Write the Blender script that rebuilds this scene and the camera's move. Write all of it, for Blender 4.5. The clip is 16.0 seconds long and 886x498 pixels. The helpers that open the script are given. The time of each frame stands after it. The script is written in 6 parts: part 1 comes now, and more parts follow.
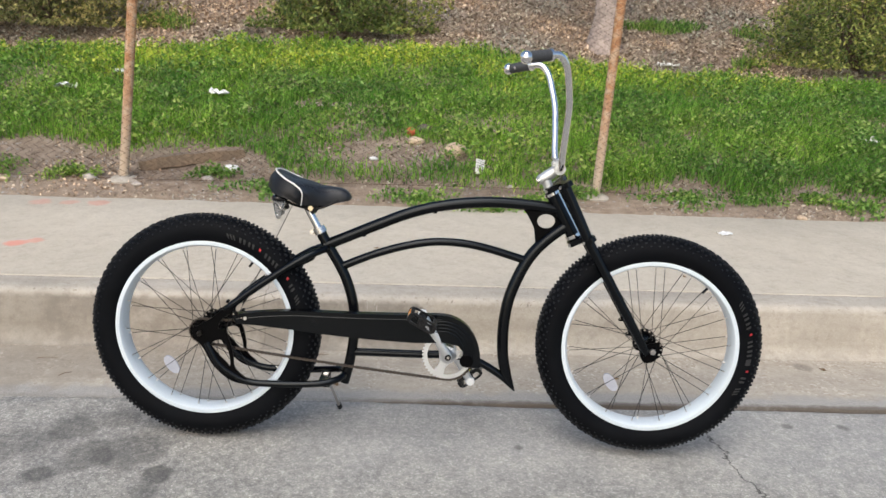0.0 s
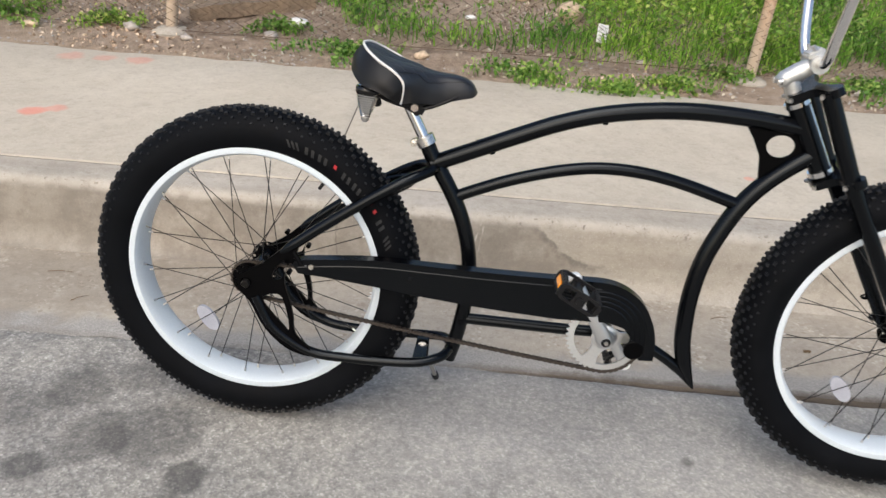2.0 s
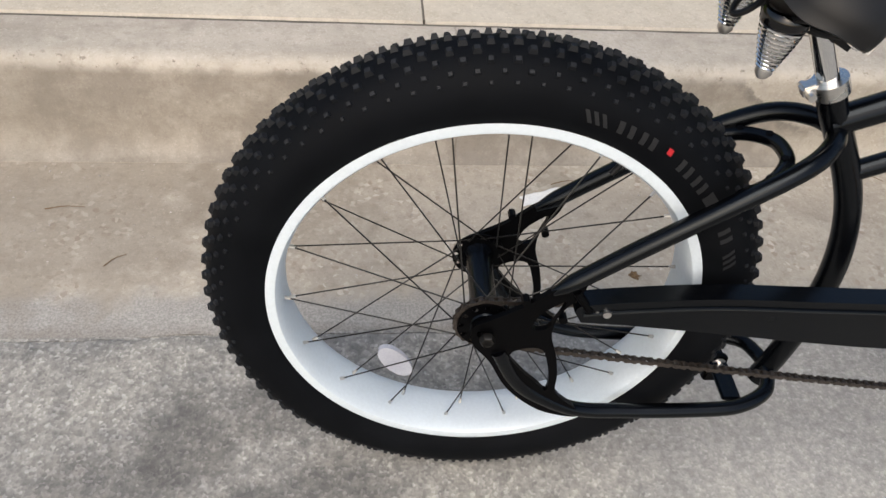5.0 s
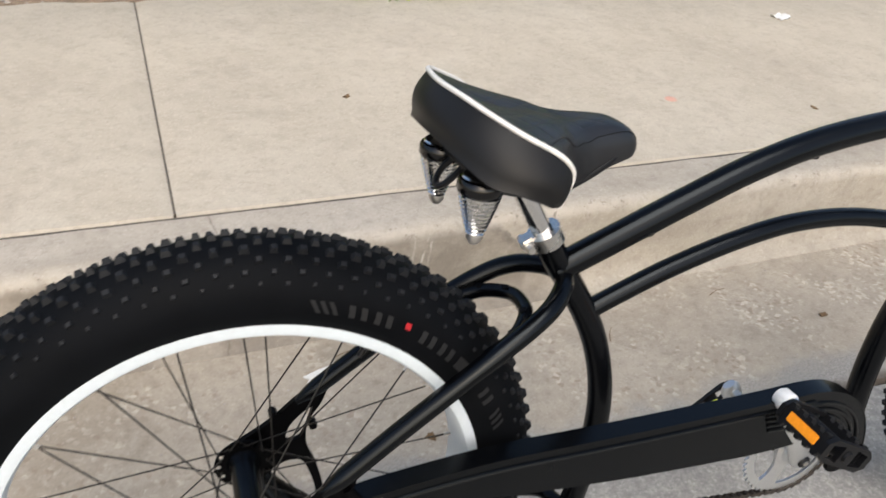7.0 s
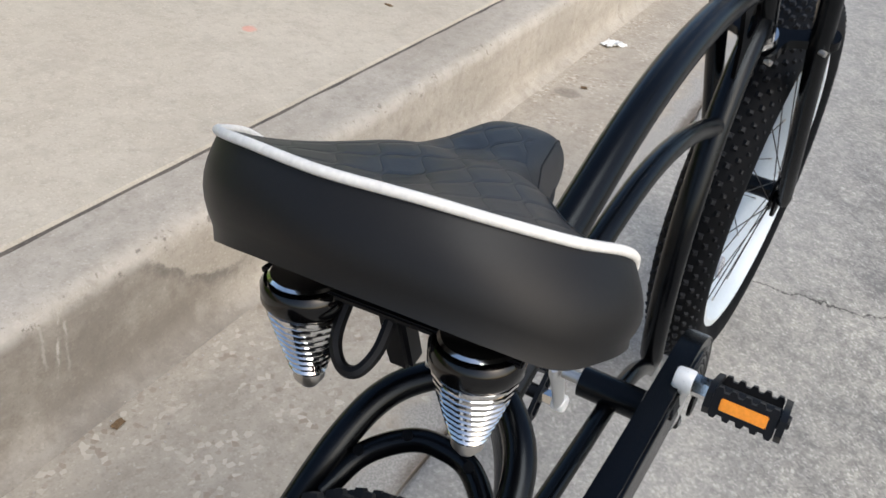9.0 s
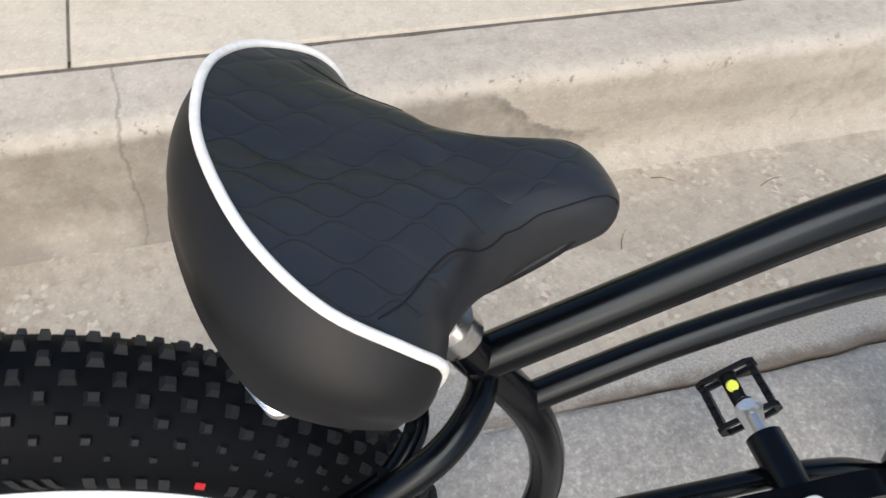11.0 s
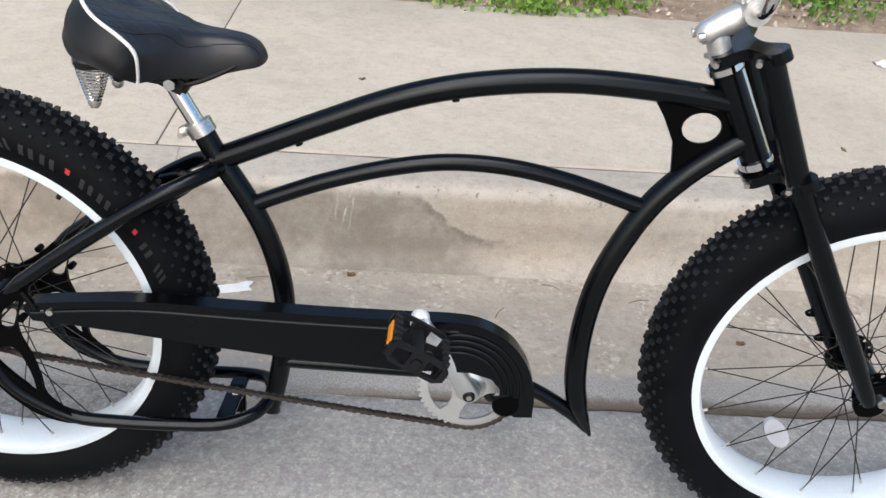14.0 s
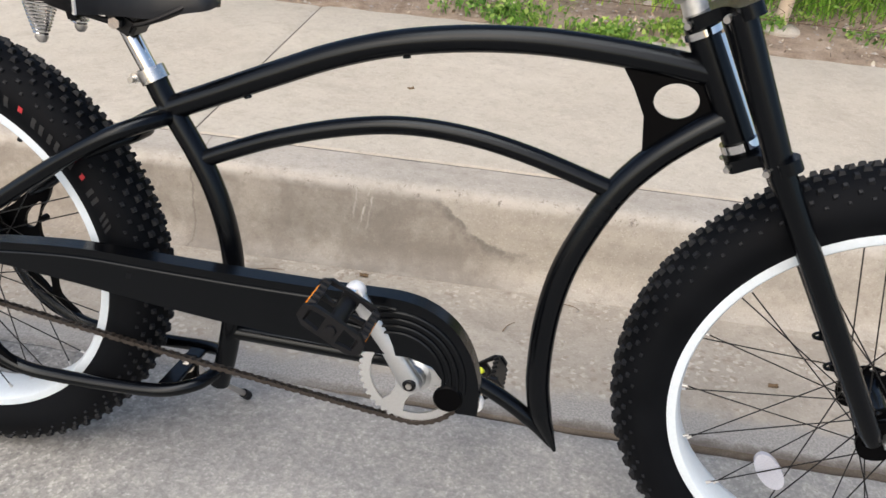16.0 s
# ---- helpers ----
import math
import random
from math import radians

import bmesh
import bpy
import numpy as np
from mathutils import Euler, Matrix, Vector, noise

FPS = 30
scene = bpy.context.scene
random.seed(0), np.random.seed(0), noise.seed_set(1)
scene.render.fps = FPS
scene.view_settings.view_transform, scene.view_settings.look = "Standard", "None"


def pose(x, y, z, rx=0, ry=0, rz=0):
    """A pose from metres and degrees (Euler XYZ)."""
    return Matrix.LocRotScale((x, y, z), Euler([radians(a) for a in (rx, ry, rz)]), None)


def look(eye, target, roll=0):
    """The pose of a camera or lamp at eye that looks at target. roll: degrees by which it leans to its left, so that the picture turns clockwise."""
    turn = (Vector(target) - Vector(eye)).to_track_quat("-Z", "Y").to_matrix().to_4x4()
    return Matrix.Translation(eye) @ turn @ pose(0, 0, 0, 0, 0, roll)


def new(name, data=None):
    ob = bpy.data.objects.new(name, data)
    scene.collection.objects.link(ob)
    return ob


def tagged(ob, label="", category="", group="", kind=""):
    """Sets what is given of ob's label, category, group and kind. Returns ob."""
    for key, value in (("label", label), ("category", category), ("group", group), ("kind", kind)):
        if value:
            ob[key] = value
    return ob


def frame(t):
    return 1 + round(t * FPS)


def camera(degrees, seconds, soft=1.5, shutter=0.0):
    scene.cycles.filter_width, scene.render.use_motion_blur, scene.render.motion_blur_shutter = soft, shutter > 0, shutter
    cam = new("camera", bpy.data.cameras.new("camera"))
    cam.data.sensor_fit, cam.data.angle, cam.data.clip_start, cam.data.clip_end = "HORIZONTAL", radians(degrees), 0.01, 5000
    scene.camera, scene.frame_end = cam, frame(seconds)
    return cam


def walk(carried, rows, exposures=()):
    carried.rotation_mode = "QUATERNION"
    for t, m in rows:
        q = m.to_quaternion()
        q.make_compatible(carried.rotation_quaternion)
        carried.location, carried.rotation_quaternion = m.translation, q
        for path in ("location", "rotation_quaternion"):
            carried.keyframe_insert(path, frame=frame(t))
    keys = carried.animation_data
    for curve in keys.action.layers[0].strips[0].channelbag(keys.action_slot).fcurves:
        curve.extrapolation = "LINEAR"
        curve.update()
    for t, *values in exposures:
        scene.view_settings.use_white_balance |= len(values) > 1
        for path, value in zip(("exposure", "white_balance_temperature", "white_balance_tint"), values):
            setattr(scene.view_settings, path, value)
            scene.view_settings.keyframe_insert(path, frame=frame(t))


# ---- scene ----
cam = camera(59.14, 16.0, shutter=0.2)
PATH = [
    (0, (0.620, -2.345, 1.414), (0.750, -0.440, 0.819), 2.8),
    (0.5, (0.594, -2.189, 1.389), (0.702, -0.308, 0.717), 4.4),
    (1, (0.528, -1.967, 1.380), (0.662, -0.121, 0.621), 4.1),
    (1.5, (0.506, -1.718, 1.325), (0.600, 0.088, 0.470), 3.7),
    (2, (0.452, -1.473, 1.280), (0.439, 0.294, 0.343), 4.6),
    (2.5, (0.280, -1.222, 1.240), (0.364, 0.507, 0.238), 5.7),
    (3, (0.133, -0.993, 1.180), (0.345, 0.640, 0.045), 5.5),
    (3.5, (0.017, -0.813, 1.137), (0.215, 0.701, -0.156), 5.2),
    (3.7, (-0.031, -0.764, 1.132), (0.161, 0.701, -0.216), 5.7),
    (5.8, (-0.156, -0.556, 1.244), (0.146, 0.730, -0.258), 7.8),
    (6, (-0.141, -0.565, 1.226), (0.207, 0.769, -0.223), 7.7),
    (6.5, (-0.121, -0.604, 1.219), (0.383, 0.823, -0.089), 8.0),
    (7, (-0.048, -0.540, 1.216), (0.642, 0.928, 0.047), 7.1),
    (7.3, (0.024, -0.451, 1.195), (0.804, 1.002, 0.062), 6.8),
    (7.5, (0.068, -0.380, 1.173), (0.900, 1.046, 0.044), 7.1),
    (8, (0.091, -0.202, 1.086), (1.206, 1.027, -0.032), 9.4),
    (8.5, (0.034, -0.072, 1.079), (1.437, 0.799, -0.049), 10.5),
    (9, (0.000, -0.029, 1.078), (1.478, 0.602, -0.114), 11.6),
    (9.2, (-0.005, -0.025, 1.078), (1.474, 0.565, -0.132), 12.1),
    (11.3, (0.298, -0.146, 1.191), (0.595, 0.879, -0.500), 9.2),
    (11.5, (0.314, -0.120, 1.193), (0.542, 0.885, -0.521), 9.4),
    (12, (0.400, -0.122, 1.189), (0.464, 0.970, -0.484), 8.5),
    (12.5, (0.525, -0.282, 1.167), (0.474, 1.035, -0.337), 6.2),
    (13, (0.555, -0.505, 1.185), (0.697, 0.932, -0.199), 6.4),
    (13.5, (0.595, -0.736, 1.226), (0.815, 0.814, -0.018), 6.1),
    (14, (0.682, -0.951, 1.235), (0.800, 0.691, 0.100), 5.2),
    (14.5, (0.670, -1.045, 1.216), (0.804, 0.665, 0.187), 4.7),
    (15, (0.684, -1.038, 1.173), (0.802, 0.696, 0.183), 5.6),
    (15.5, (0.830, -0.982, 1.107), (0.729, 0.719, 0.061), 5.3),
    (16, (0.926, -0.923, 1.108), (0.760, 0.773, 0.061), 4.8),
]
walk(cam, [(t, look(eye, target, roll)) for t, eye, target, roll in PATH], [(0, 0.55, 6450, 8), (2, 0.56, 6580, 9), (3.5, 0.56, 6600, 9), (6.5, 0.62, 6800, 9), (7.5, 0.65, 6620, 8), (9, 0.57, 6400, 8), (11.5, 0.88, 6480, 8), (12.5, 0.86, 6450, 9), (13.5, 0.76, 6300, 9), (14, 0.72, 6300, 9), (15, 0.67, 6550, 10), (16, 0.7, 6580, 10)])


# ---- light ----
world = bpy.data.worlds.new("sky")
scene.world = world
world.use_nodes = True
wn = world.node_tree
sky = wn.nodes.new("ShaderNodeTexSky")
sky.sky_type, sky.sun_disc = "NISHITA", False
sky.sun_elevation, sky.sun_rotation = radians(38), radians(200)
sky.air_density, sky.dust_density, sky.ozone_density = 1.0, 3.0, 1.3
wn.nodes["Background"].inputs[1].default_value = 0.14
wn.links.new(sky.outputs[0], wn.nodes["Background"].inputs[0])
sun = new("sun", bpy.data.lights.new("sun", "SUN"))
sun.data.energy, sun.data.angle, sun.data.color = 1.3, radians(40), (1.0, 0.96, 0.915)
sun.matrix_world = look((0, 0, 10), (0.5, 1.5, 5.5))


# ---- materials ----
class Tree:
    """A small node builder."""

    def __init__(self, name, rough=0.5, metal=0.0, spec=0.5):
        self.m = bpy.data.materials.new(name)
        self.m.use_nodes = True
        self.t = self.m.node_tree
        self.b = self.t.nodes["Principled BSDF"]
        self.b.inputs["Roughness"].default_value = rough
        self.b.inputs["Metallic"].default_value = metal
        self.b.inputs["Specular IOR Level"].default_value = spec
        self.co = self.t.nodes.new("ShaderNodeTexCoord").outputs["Object"]

    def set(self, sock, v):
        if isinstance(v, bpy.types.NodeSocket):
            self.t.links.new(v, sock)
        else:
            sock.default_value = v

    def noise(self, scale, detail=4, rough=0.55, co=None, distort=0.0):
        n = self.t.nodes.new("ShaderNodeTexNoise")
        self.set(n.inputs["Vector"], co or self.co)
        n.inputs["Scale"].default_value, n.inputs["Detail"].default_value = scale, detail
        n.inputs["Roughness"].default_value, n.inputs["Distortion"].default_value = rough, distort
        return n.outputs["Fac"]

    def cells(self, scale, out="Distance", feature="F1", co=None):
        n = self.t.nodes.new("ShaderNodeTexVoronoi")
        n.feature = feature
        self.set(n.inputs["Vector"], co or self.co)
        n.inputs["Scale"].default_value = scale
        return n.outputs[out]

    def ramp(self, fac, *stops):
        n = self.t.nodes.new("ShaderNodeValToRGB")
        e = n.color_ramp.elements
        for i, (p, c) in enumerate(stops):
            el = e[i] if i < 2 else e.new(p)
            el.position, el.color = p, (*(c if isinstance(c, tuple) else (c, c, c)), 1)
        self.set(n.inputs[0], fac)
        return n.outputs[0]

    def mix(self, fac, a, b, mode="MIX"):
        n = self.t.nodes.new("ShaderNodeMix")
        n.data_type, n.blend_type = "RGBA", mode
        self.set(n.inputs[0], fac)
        for i, v in ((6, a), (7, b)):
            self.set(n.inputs[i], (*v, 1) if isinstance(v, tuple) else v)
        return n.outputs[2]

    def math(self, op, a, b=0.0, clamp=False):
        n = self.t.nodes.new("ShaderNodeMath")
        n.operation, n.use_clamp = op, clamp
        self.set(n.inputs[0], a)
        self.set(n.inputs[1], b)
        return n.outputs[0]

    def vmath(self, op, a, b=(0, 0, 0), out=0):
        n = self.t.nodes.new("ShaderNodeVectorMath")
        n.operation = op
        self.set(n.inputs[0], a)
        self.set(n.inputs[1], b)
        return n.outputs[out]

    def span(self, v, lo, hi, a=0.0, b=1.0):
        n = self.t.nodes.new("ShaderNodeMapRange")
        n.interpolation_type = "SMOOTHSTEP"
        for s, x in zip(n.inputs, (v, lo, hi, a, b)):
            self.set(s, x)
        return n.outputs[0]

    def axis(self, i):
        n = self.t.nodes.new("ShaderNodeSeparateXYZ")
        self.set(n.inputs[0], self.co)
        return n.outputs[i]

    def random(self, island=False):
        if island:
            return self.t.nodes.new("ShaderNodeNewGeometry").outputs["Random Per Island"]
        return self.t.nodes.new("ShaderNodeObjectInfo").outputs["Random"]

    def near(self, x, y, r, wobble=None, z=0.0):
        """1 inside a ragged spot round (x, y), 0 outside."""
        d = self.vmath("DISTANCE", self.co, (x, y, z), 1)
        if wobble is not None:
            d = self.math("ADD", d, self.math("MULTIPLY", self.math("SUBTRACT", wobble, 0.5), r * 1.6))
        return self.span(d, r * 0.55, r * 1.1, 1.0, 0.0)

    def done(self, color, bump=None, strength=0.3, dist=0.002, rough=None):
        self.set(self.b.inputs["Base Color"], (*color, 1) if isinstance(color, tuple) else color)
        if rough is not None:
            self.set(self.b.inputs["Roughness"], rough)
        if bump is not None:
            n = self.t.nodes.new("ShaderNodeBump")
            n.inputs["Strength"].default_value, n.inputs["Distance"].default_value = strength, dist
            self.set(n.inputs["Height"], bump)
            self.t.links.new(n.outputs[0], self.b.inputs["Normal"])
        return self.m


def plain(name, color, rough, metal=0.0, spec=0.5, grain=250.0, vary=0.12, bump=0.05):
    """A surface of one colour with fine grain, faint smudges and uneven gloss."""
    k = Tree(name, rough, metal, spec)
    n, s = k.noise(grain, 3), k.noise(9, 4)
    f = k.math("ADD", k.math("MULTIPLY", n, 0.5), k.math("MULTIPLY", s, 0.5))
    lo, hi = tuple(c * (1 - vary) for c in color), tuple(min(1, c * (1 + vary)) for c in color)
    return k.done(k.mix(k.span(f, 0.3, 0.7), lo, hi), n, bump, 0.0006, k.span(s, 0.25, 0.75, rough * 0.88, min(1, rough * 1.15)))


def make_asphalt():
    k = Tree("asphalt", 0.9, 0, 0.25)
    big, mid, fine = k.noise(0.9, 5), k.noise(6, 5, 0.6), k.noise(90, 4, 0.75)
    grey = k.t.nodes.new("ShaderNodeSeparateColor")
    k.set(grey.inputs[0], k.cells(190, "Color"))
    c = k.ramp(grey.outputs[0], (0.0, (0.237, 0.229, 0.212)), (0.4, (0.308, 0.297, 0.273)), (0.78, (0.369, 0.354, 0.323)))
    e = c.node.color_ramp.elements.new(1.0)
    e.color = (0.50, 0.48, 0.45, 1)
    c = k.mix(k.span(fine, 0.38, 0.66), k.mix(0.4, c, (0.20, 0.195, 0.187)), c)
    c = k.mix(k.span(k.noise(38, 3, 0.6), 0.35, 0.65), k.mix(1.0, c, (0.82, 0.82, 0.82), "MULTIPLY"), k.mix(1.0, c, (1.16, 1.15, 1.12), "MULTIPLY"))
    c = k.mix(k.span(mid, 0.25, 0.75), k.mix(1.0, c, (0.80, 0.80, 0.80), "MULTIPLY"), k.mix(1.0, c, (1.14, 1.12, 1.08), "MULTIPLY"))
    c = k.mix(k.span(big, 0.35, 0.65), k.mix(1.0, c, (0.88, 0.88, 0.9), "MULTIPLY"), c)
    # a paler tone in a ragged strip along the gutter, fading in from x = 0
    pale_strip = k.math("MULTIPLY", k.span(k.math("ADD", k.axis(1), k.math("MULTIPLY", k.math("SUBTRACT", k.noise(3, 5, 0.65), 0.5), 0.5)), -0.50, 0.05, 0.0, 0.42), k.span(k.axis(0), 0.0, 0.5))
    c = k.mix(pale_strip, c, k.mix(k.span(fine, 0.38, 0.66), (0.33, 0.32, 0.30), (0.47, 0.455, 0.425)))
    wob = k.noise(9, 4, 0.6)
    for x, y, r, a in ((-0.087, -0.222, 0.055, 0.6), (-0.432, -0.235, 0.06, 0.55), (-0.43, 0.05, 0.10, 0.5), (-0.20, -0.09, 0.13, 0.4), (-0.33, -0.12, 0.10, 0.4),
                       (-0.30, 0.12, 0.08, 0.3), (-0.55, -0.05, 0.12, 0.35), (1.073, -0.024, 0.022, 0.6), (2.1, 0.148, 0.03, 0.5), (2.31, 0.138, 0.03, 0.5), (-0.10, -0.31, 0.05, 0.4), (0.98, -0.36, 0.05, 0.35)):
        c = k.mix(k.math("MULTIPLY", k.near(x, y, r, wob), a), c, (0.045, 0.043, 0.042))
    # a wandering crack that runs out from the gutter
    x, y = k.axis(0), k.axis(1)
    far = k.math("MAXIMUM", k.math("SUBTRACT", -0.2, y), 0.0)
    line = k.math("ADD", k.math("MULTIPLY", far, 0.35), k.math("MULTIPLY", k.math("SUBTRACT", k.noise(11, 6, 0.7), 0.5), 0.16))
    off = k.math("ABSOLUTE", k.math("SUBTRACT", k.math("SUBTRACT", x, 1.785), line))
    deep = k.math("MULTIPLY", k.span(off, 0.0015, 0.0055, 1.0, 0.0), k.math("MULTIPLY", k.span(y, 0.10, 0.20, 1.0, 0.0), k.span(y, -1.6, -1.3)))
    c = k.mix(k.math("MULTIPLY", deep, 0.85), c, (0.035, 0.033, 0.03))
    relief = k.math("ADD", k.math("MULTIPLY", k.cells(190), 0.8), k.math("SUBTRACT", fine, k.math("MULTIPLY", deep, 3.0)))
    return k.done(c, relief, 0.3, 0.002)


def make_concrete(name, lo, mid, hi, dirt, spots=(), streak=0.0, cracks=(), wedge=False, film=False):
    k = Tree(name, 0.88, 0, 0.25)
    big, med, fine = k.noise(1.3, 6, 0.6), k.noise(11, 5, 0.6), k.noise(220, 3, 0.7)
    c = k.ramp(big, (0.28, lo), (0.5, mid), (0.72, hi))
    c = k.mix(k.span(med, 0.2, 0.8, 0.0, 0.5), c, k.mix(1.0, c, (0.80, 0.78, 0.75), "MULTIPLY"))
    c = k.mix(k.span(fine, 0.55, 0.70, 0.0, 0.30), c, dirt)
    c = k.mix(k.span(k.noise(45, 4, 0.7), 0.52, 0.68, 0.0, 0.35), c, dirt)
    c = k.mix(k.span(k.noise(90, 2, 0.5), 0.66, 0.74, 0.0, 0.35), c, tuple(min(1, v * 1.25) for v in hi))
    if streak:
        st = k.t.nodes.new("ShaderNodeMapping")
        st.inputs["Scale"].default_value = (0.6, 4.0, 5.0)
        k.set(st.inputs[0], k.co)
        c = k.mix(k.span(k.noise(2.2, 6, 0.65, st.outputs[0]), 0.42, 0.72, 0.0, streak), c, dirt)
    # sand grains and small pits
    grain = k.t.nodes.new("ShaderNodeSeparateColor")
    k.set(grain.inputs[0], k.cells(260, "Color"))
    c = k.mix(k.span(grain.outputs[0], 0.82, 0.97, 0.0, 0.20), c, dirt)
    c = k.mix(k.span(grain.outputs[1], 0.86, 0.98, 0.0, 0.22), c, tuple(min(1, v * 1.3) for v in hi))
    c = k.mix(k.span(k.noise(26, 6, 0.7), 0.46, 0.70, 0.0, 0.30), c, dirt)
    c = k.mix(k.span(k.noise(5, 7, 0.72), 0.52, 0.66, 0.0, 0.28), c, dirt)
    wob = k.noise(12, 4, 0.65)
    if film:
        flake = k.t.nodes.new("ShaderNodeSeparateColor")
        k.set(flake.inputs[0], k.cells(95, "Color"))
        patch = k.span(k.noise(6, 5, 0.65), 0.42, 0.62)
        c = k.mix(k.math("MULTIPLY", k.span(flake.outputs[0], 0.80, 0.90, 0.0, 0.6), patch), c, (0.60, 0.545, 0.46))
        c = k.mix(k.math("MULTIPLY", k.span(flake.outputs[1], 0.86, 0.94, 0.0, 0.6), patch), c, (0.26, 0.20, 0.15))
        yy = k.math("ADD", k.axis(1), k.math("MULTIPLY", k.math("SUBTRACT", k.noise(7, 6, 0.7), 0.5), 0.16))
        rim = k.math("ADD", k.axis(1), k.math("MULTIPLY", k.math("SUBTRACT", k.noise(16, 5, 0.7), 0.5), 0.05))
        c = k.mix(k.span(yy, 0.32, 0.39, 0.85, 0.0), c, k.mix(k.span(fine, 0.35, 0.65), (0.23, 0.222, 0.208), (0.38, 0.365, 0.34)))
        c = k.mix(k.math("MULTIPLY", k.span(rim, 0.270, 0.300, 0.8, 0.0), k.span(k.axis(0), 0.3, 0.9, 0.35, 1.0)), c, (0.10, 0.078, 0.060))
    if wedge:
        # a dark stain with a slanting edge and a thin tail, and pale scratches beside it
        x, z, y = k.axis(0), k.axis(2), k.axis(1)
        face = k.span(z, 0.172, 0.186, 1.0, 0.0)
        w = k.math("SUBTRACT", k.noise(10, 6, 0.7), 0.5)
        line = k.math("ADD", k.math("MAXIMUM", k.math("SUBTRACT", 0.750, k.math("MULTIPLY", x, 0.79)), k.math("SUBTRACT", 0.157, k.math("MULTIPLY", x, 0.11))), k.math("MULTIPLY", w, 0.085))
        d = k.math("ABSOLUTE", k.math("SUBTRACT", z, line))
        run = k.math("MULTIPLY", k.math("MULTIPLY", k.span(d, 0.004, 0.034, 1.0, 0.0), k.span(k.math("SUBTRACT", line, z), -0.006, 0.004)), k.math("MULTIPLY", k.span(x, 0.50, 0.66), k.span(x, 0.90, 1.04, 1.0, 0.0)))
        # the rest of the face below that line is darkened too, up to x = 1
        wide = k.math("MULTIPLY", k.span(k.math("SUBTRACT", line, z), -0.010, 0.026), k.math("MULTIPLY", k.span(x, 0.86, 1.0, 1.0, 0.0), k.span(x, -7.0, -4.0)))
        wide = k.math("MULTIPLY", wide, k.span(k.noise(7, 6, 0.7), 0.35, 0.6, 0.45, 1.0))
        above = k.math("MULTIPLY", k.span(k.math("SUBTRACT", z, line), 0.0, 0.03), k.math("MULTIPLY", k.span(x, 0.57, 0.60), k.span(x, 0.80, 0.95, 1.0, 0.0)))
        c = k.mix(k.math("MULTIPLY", k.math("MULTIPLY", above, face), 0.10), c, (0.17, 0.145, 0.12))
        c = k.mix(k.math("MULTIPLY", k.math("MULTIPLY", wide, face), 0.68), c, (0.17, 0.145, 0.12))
        run = k.math("MULTIPLY", run, k.span(k.noise(34, 6, 0.78), 0.34, 0.58, 0.25, 1.0))
        c = k.mix(k.math("MULTIPLY", k.math("MULTIPLY", run, face), 0.62), c, (0.10, 0.088, 0.078))
        for sx, tilt, a in ((0.537, 0.25, 0.6), (0.556, 0.10, 0.45), (0.515, 0.05, 0.3)):
            o = k.math("ABSOLUTE", k.math("SUBTRACT", k.math("SUBTRACT", x, sx), k.math("ADD", k.math("MULTIPLY", k.math("SUBTRACT", z, 0.1), tilt), k.math("MULTIPLY", w, 0.03))))
            c = k.mix(k.math("MULTIPLY", k.math("MULTIPLY", k.span(o, 0.0008, 0.004, a, 0.0), face), k.math("MULTIPLY", k.span(z, 0.03, 0.12), k.span(k.noise(26, 5, 0.75), 0.40, 0.60))), c, (0.66, 0.61, 0.54))
        # worn pale arris
        lip = k.math("MULTIPLY", k.span(z, 0.160, 0.178), k.span(y, KERB_LINE + 0.02, KERB_LINE + 0.055, 1.0, 0.0))
        c = k.mix(k.math("MULTIPLY", lip, k.span(k.noise(18, 5, 0.7), 0.38, 0.58, 0.1, 0.5)), c, (0.54, 0.495, 0.43))
        pits = k.math("MULTIPLY", k.span(k.noise(48, 4, 0.7), 0.60, 0.66), lip)
        c = k.mix(k.math("MULTIPLY", pits, 0.7), c, (0.16, 0.135, 0.11))
    for x in cracks:
        d = k.math("ABSOLUTE", k.math("ADD", k.math("SUBTRACT", k.axis(0), x), k.math("MULTIPLY", k.math("SUBTRACT", wob, 0.5), 0.05)))
        c = k.mix(k.span(d, 0.001, 0.004, 0.45, 0.0), c, (0.13, 0.11, 0.09))
    for x, y, z, r, a, col in spots:
        c = k.mix(k.math("MULTIPLY", k.near(x, y, r, wob, z), a), c, col)
    return k.done(c, k.math("ADD", fine, k.math("MULTIPLY", med, 0.8)), 0.3, 0.003)


KERB_LINE = 0.812
RED_PAINT = (0.75, 0.22, 0.15)
ASPHALT = make_asphalt()
WALK = make_concrete("walk_concrete", (0.465, 0.414, 0.336), (0.525, 0.470, 0.382), (0.578, 0.520, 0.430), (0.33, 0.28, 0.225),
                     ((-1.22, 1.42, 0.205, 0.06, 0.6, RED_PAINT), (-1.15, 1.47, 0.205, 0.05, 0.4, RED_PAINT), (-1.42, 2.19, 0.215, 0.07, 0.3, RED_PAINT), (-1.27, 2.19, 0.215, 0.06, 0.3, RED_PAINT),
                      (-1.10, 2.19, 0.215, 0.07, 0.35, RED_PAINT), (1.57, 1.33, 0.205, 0.022, 0.45, RED_PAINT), (0.9, 1.9, 0.205, 0.14, 0.15, (0.3, 0.25, 0.2)), (2.2, 1.5, 0.205, 0.2, 0.12, (0.3, 0.25, 0.2))))
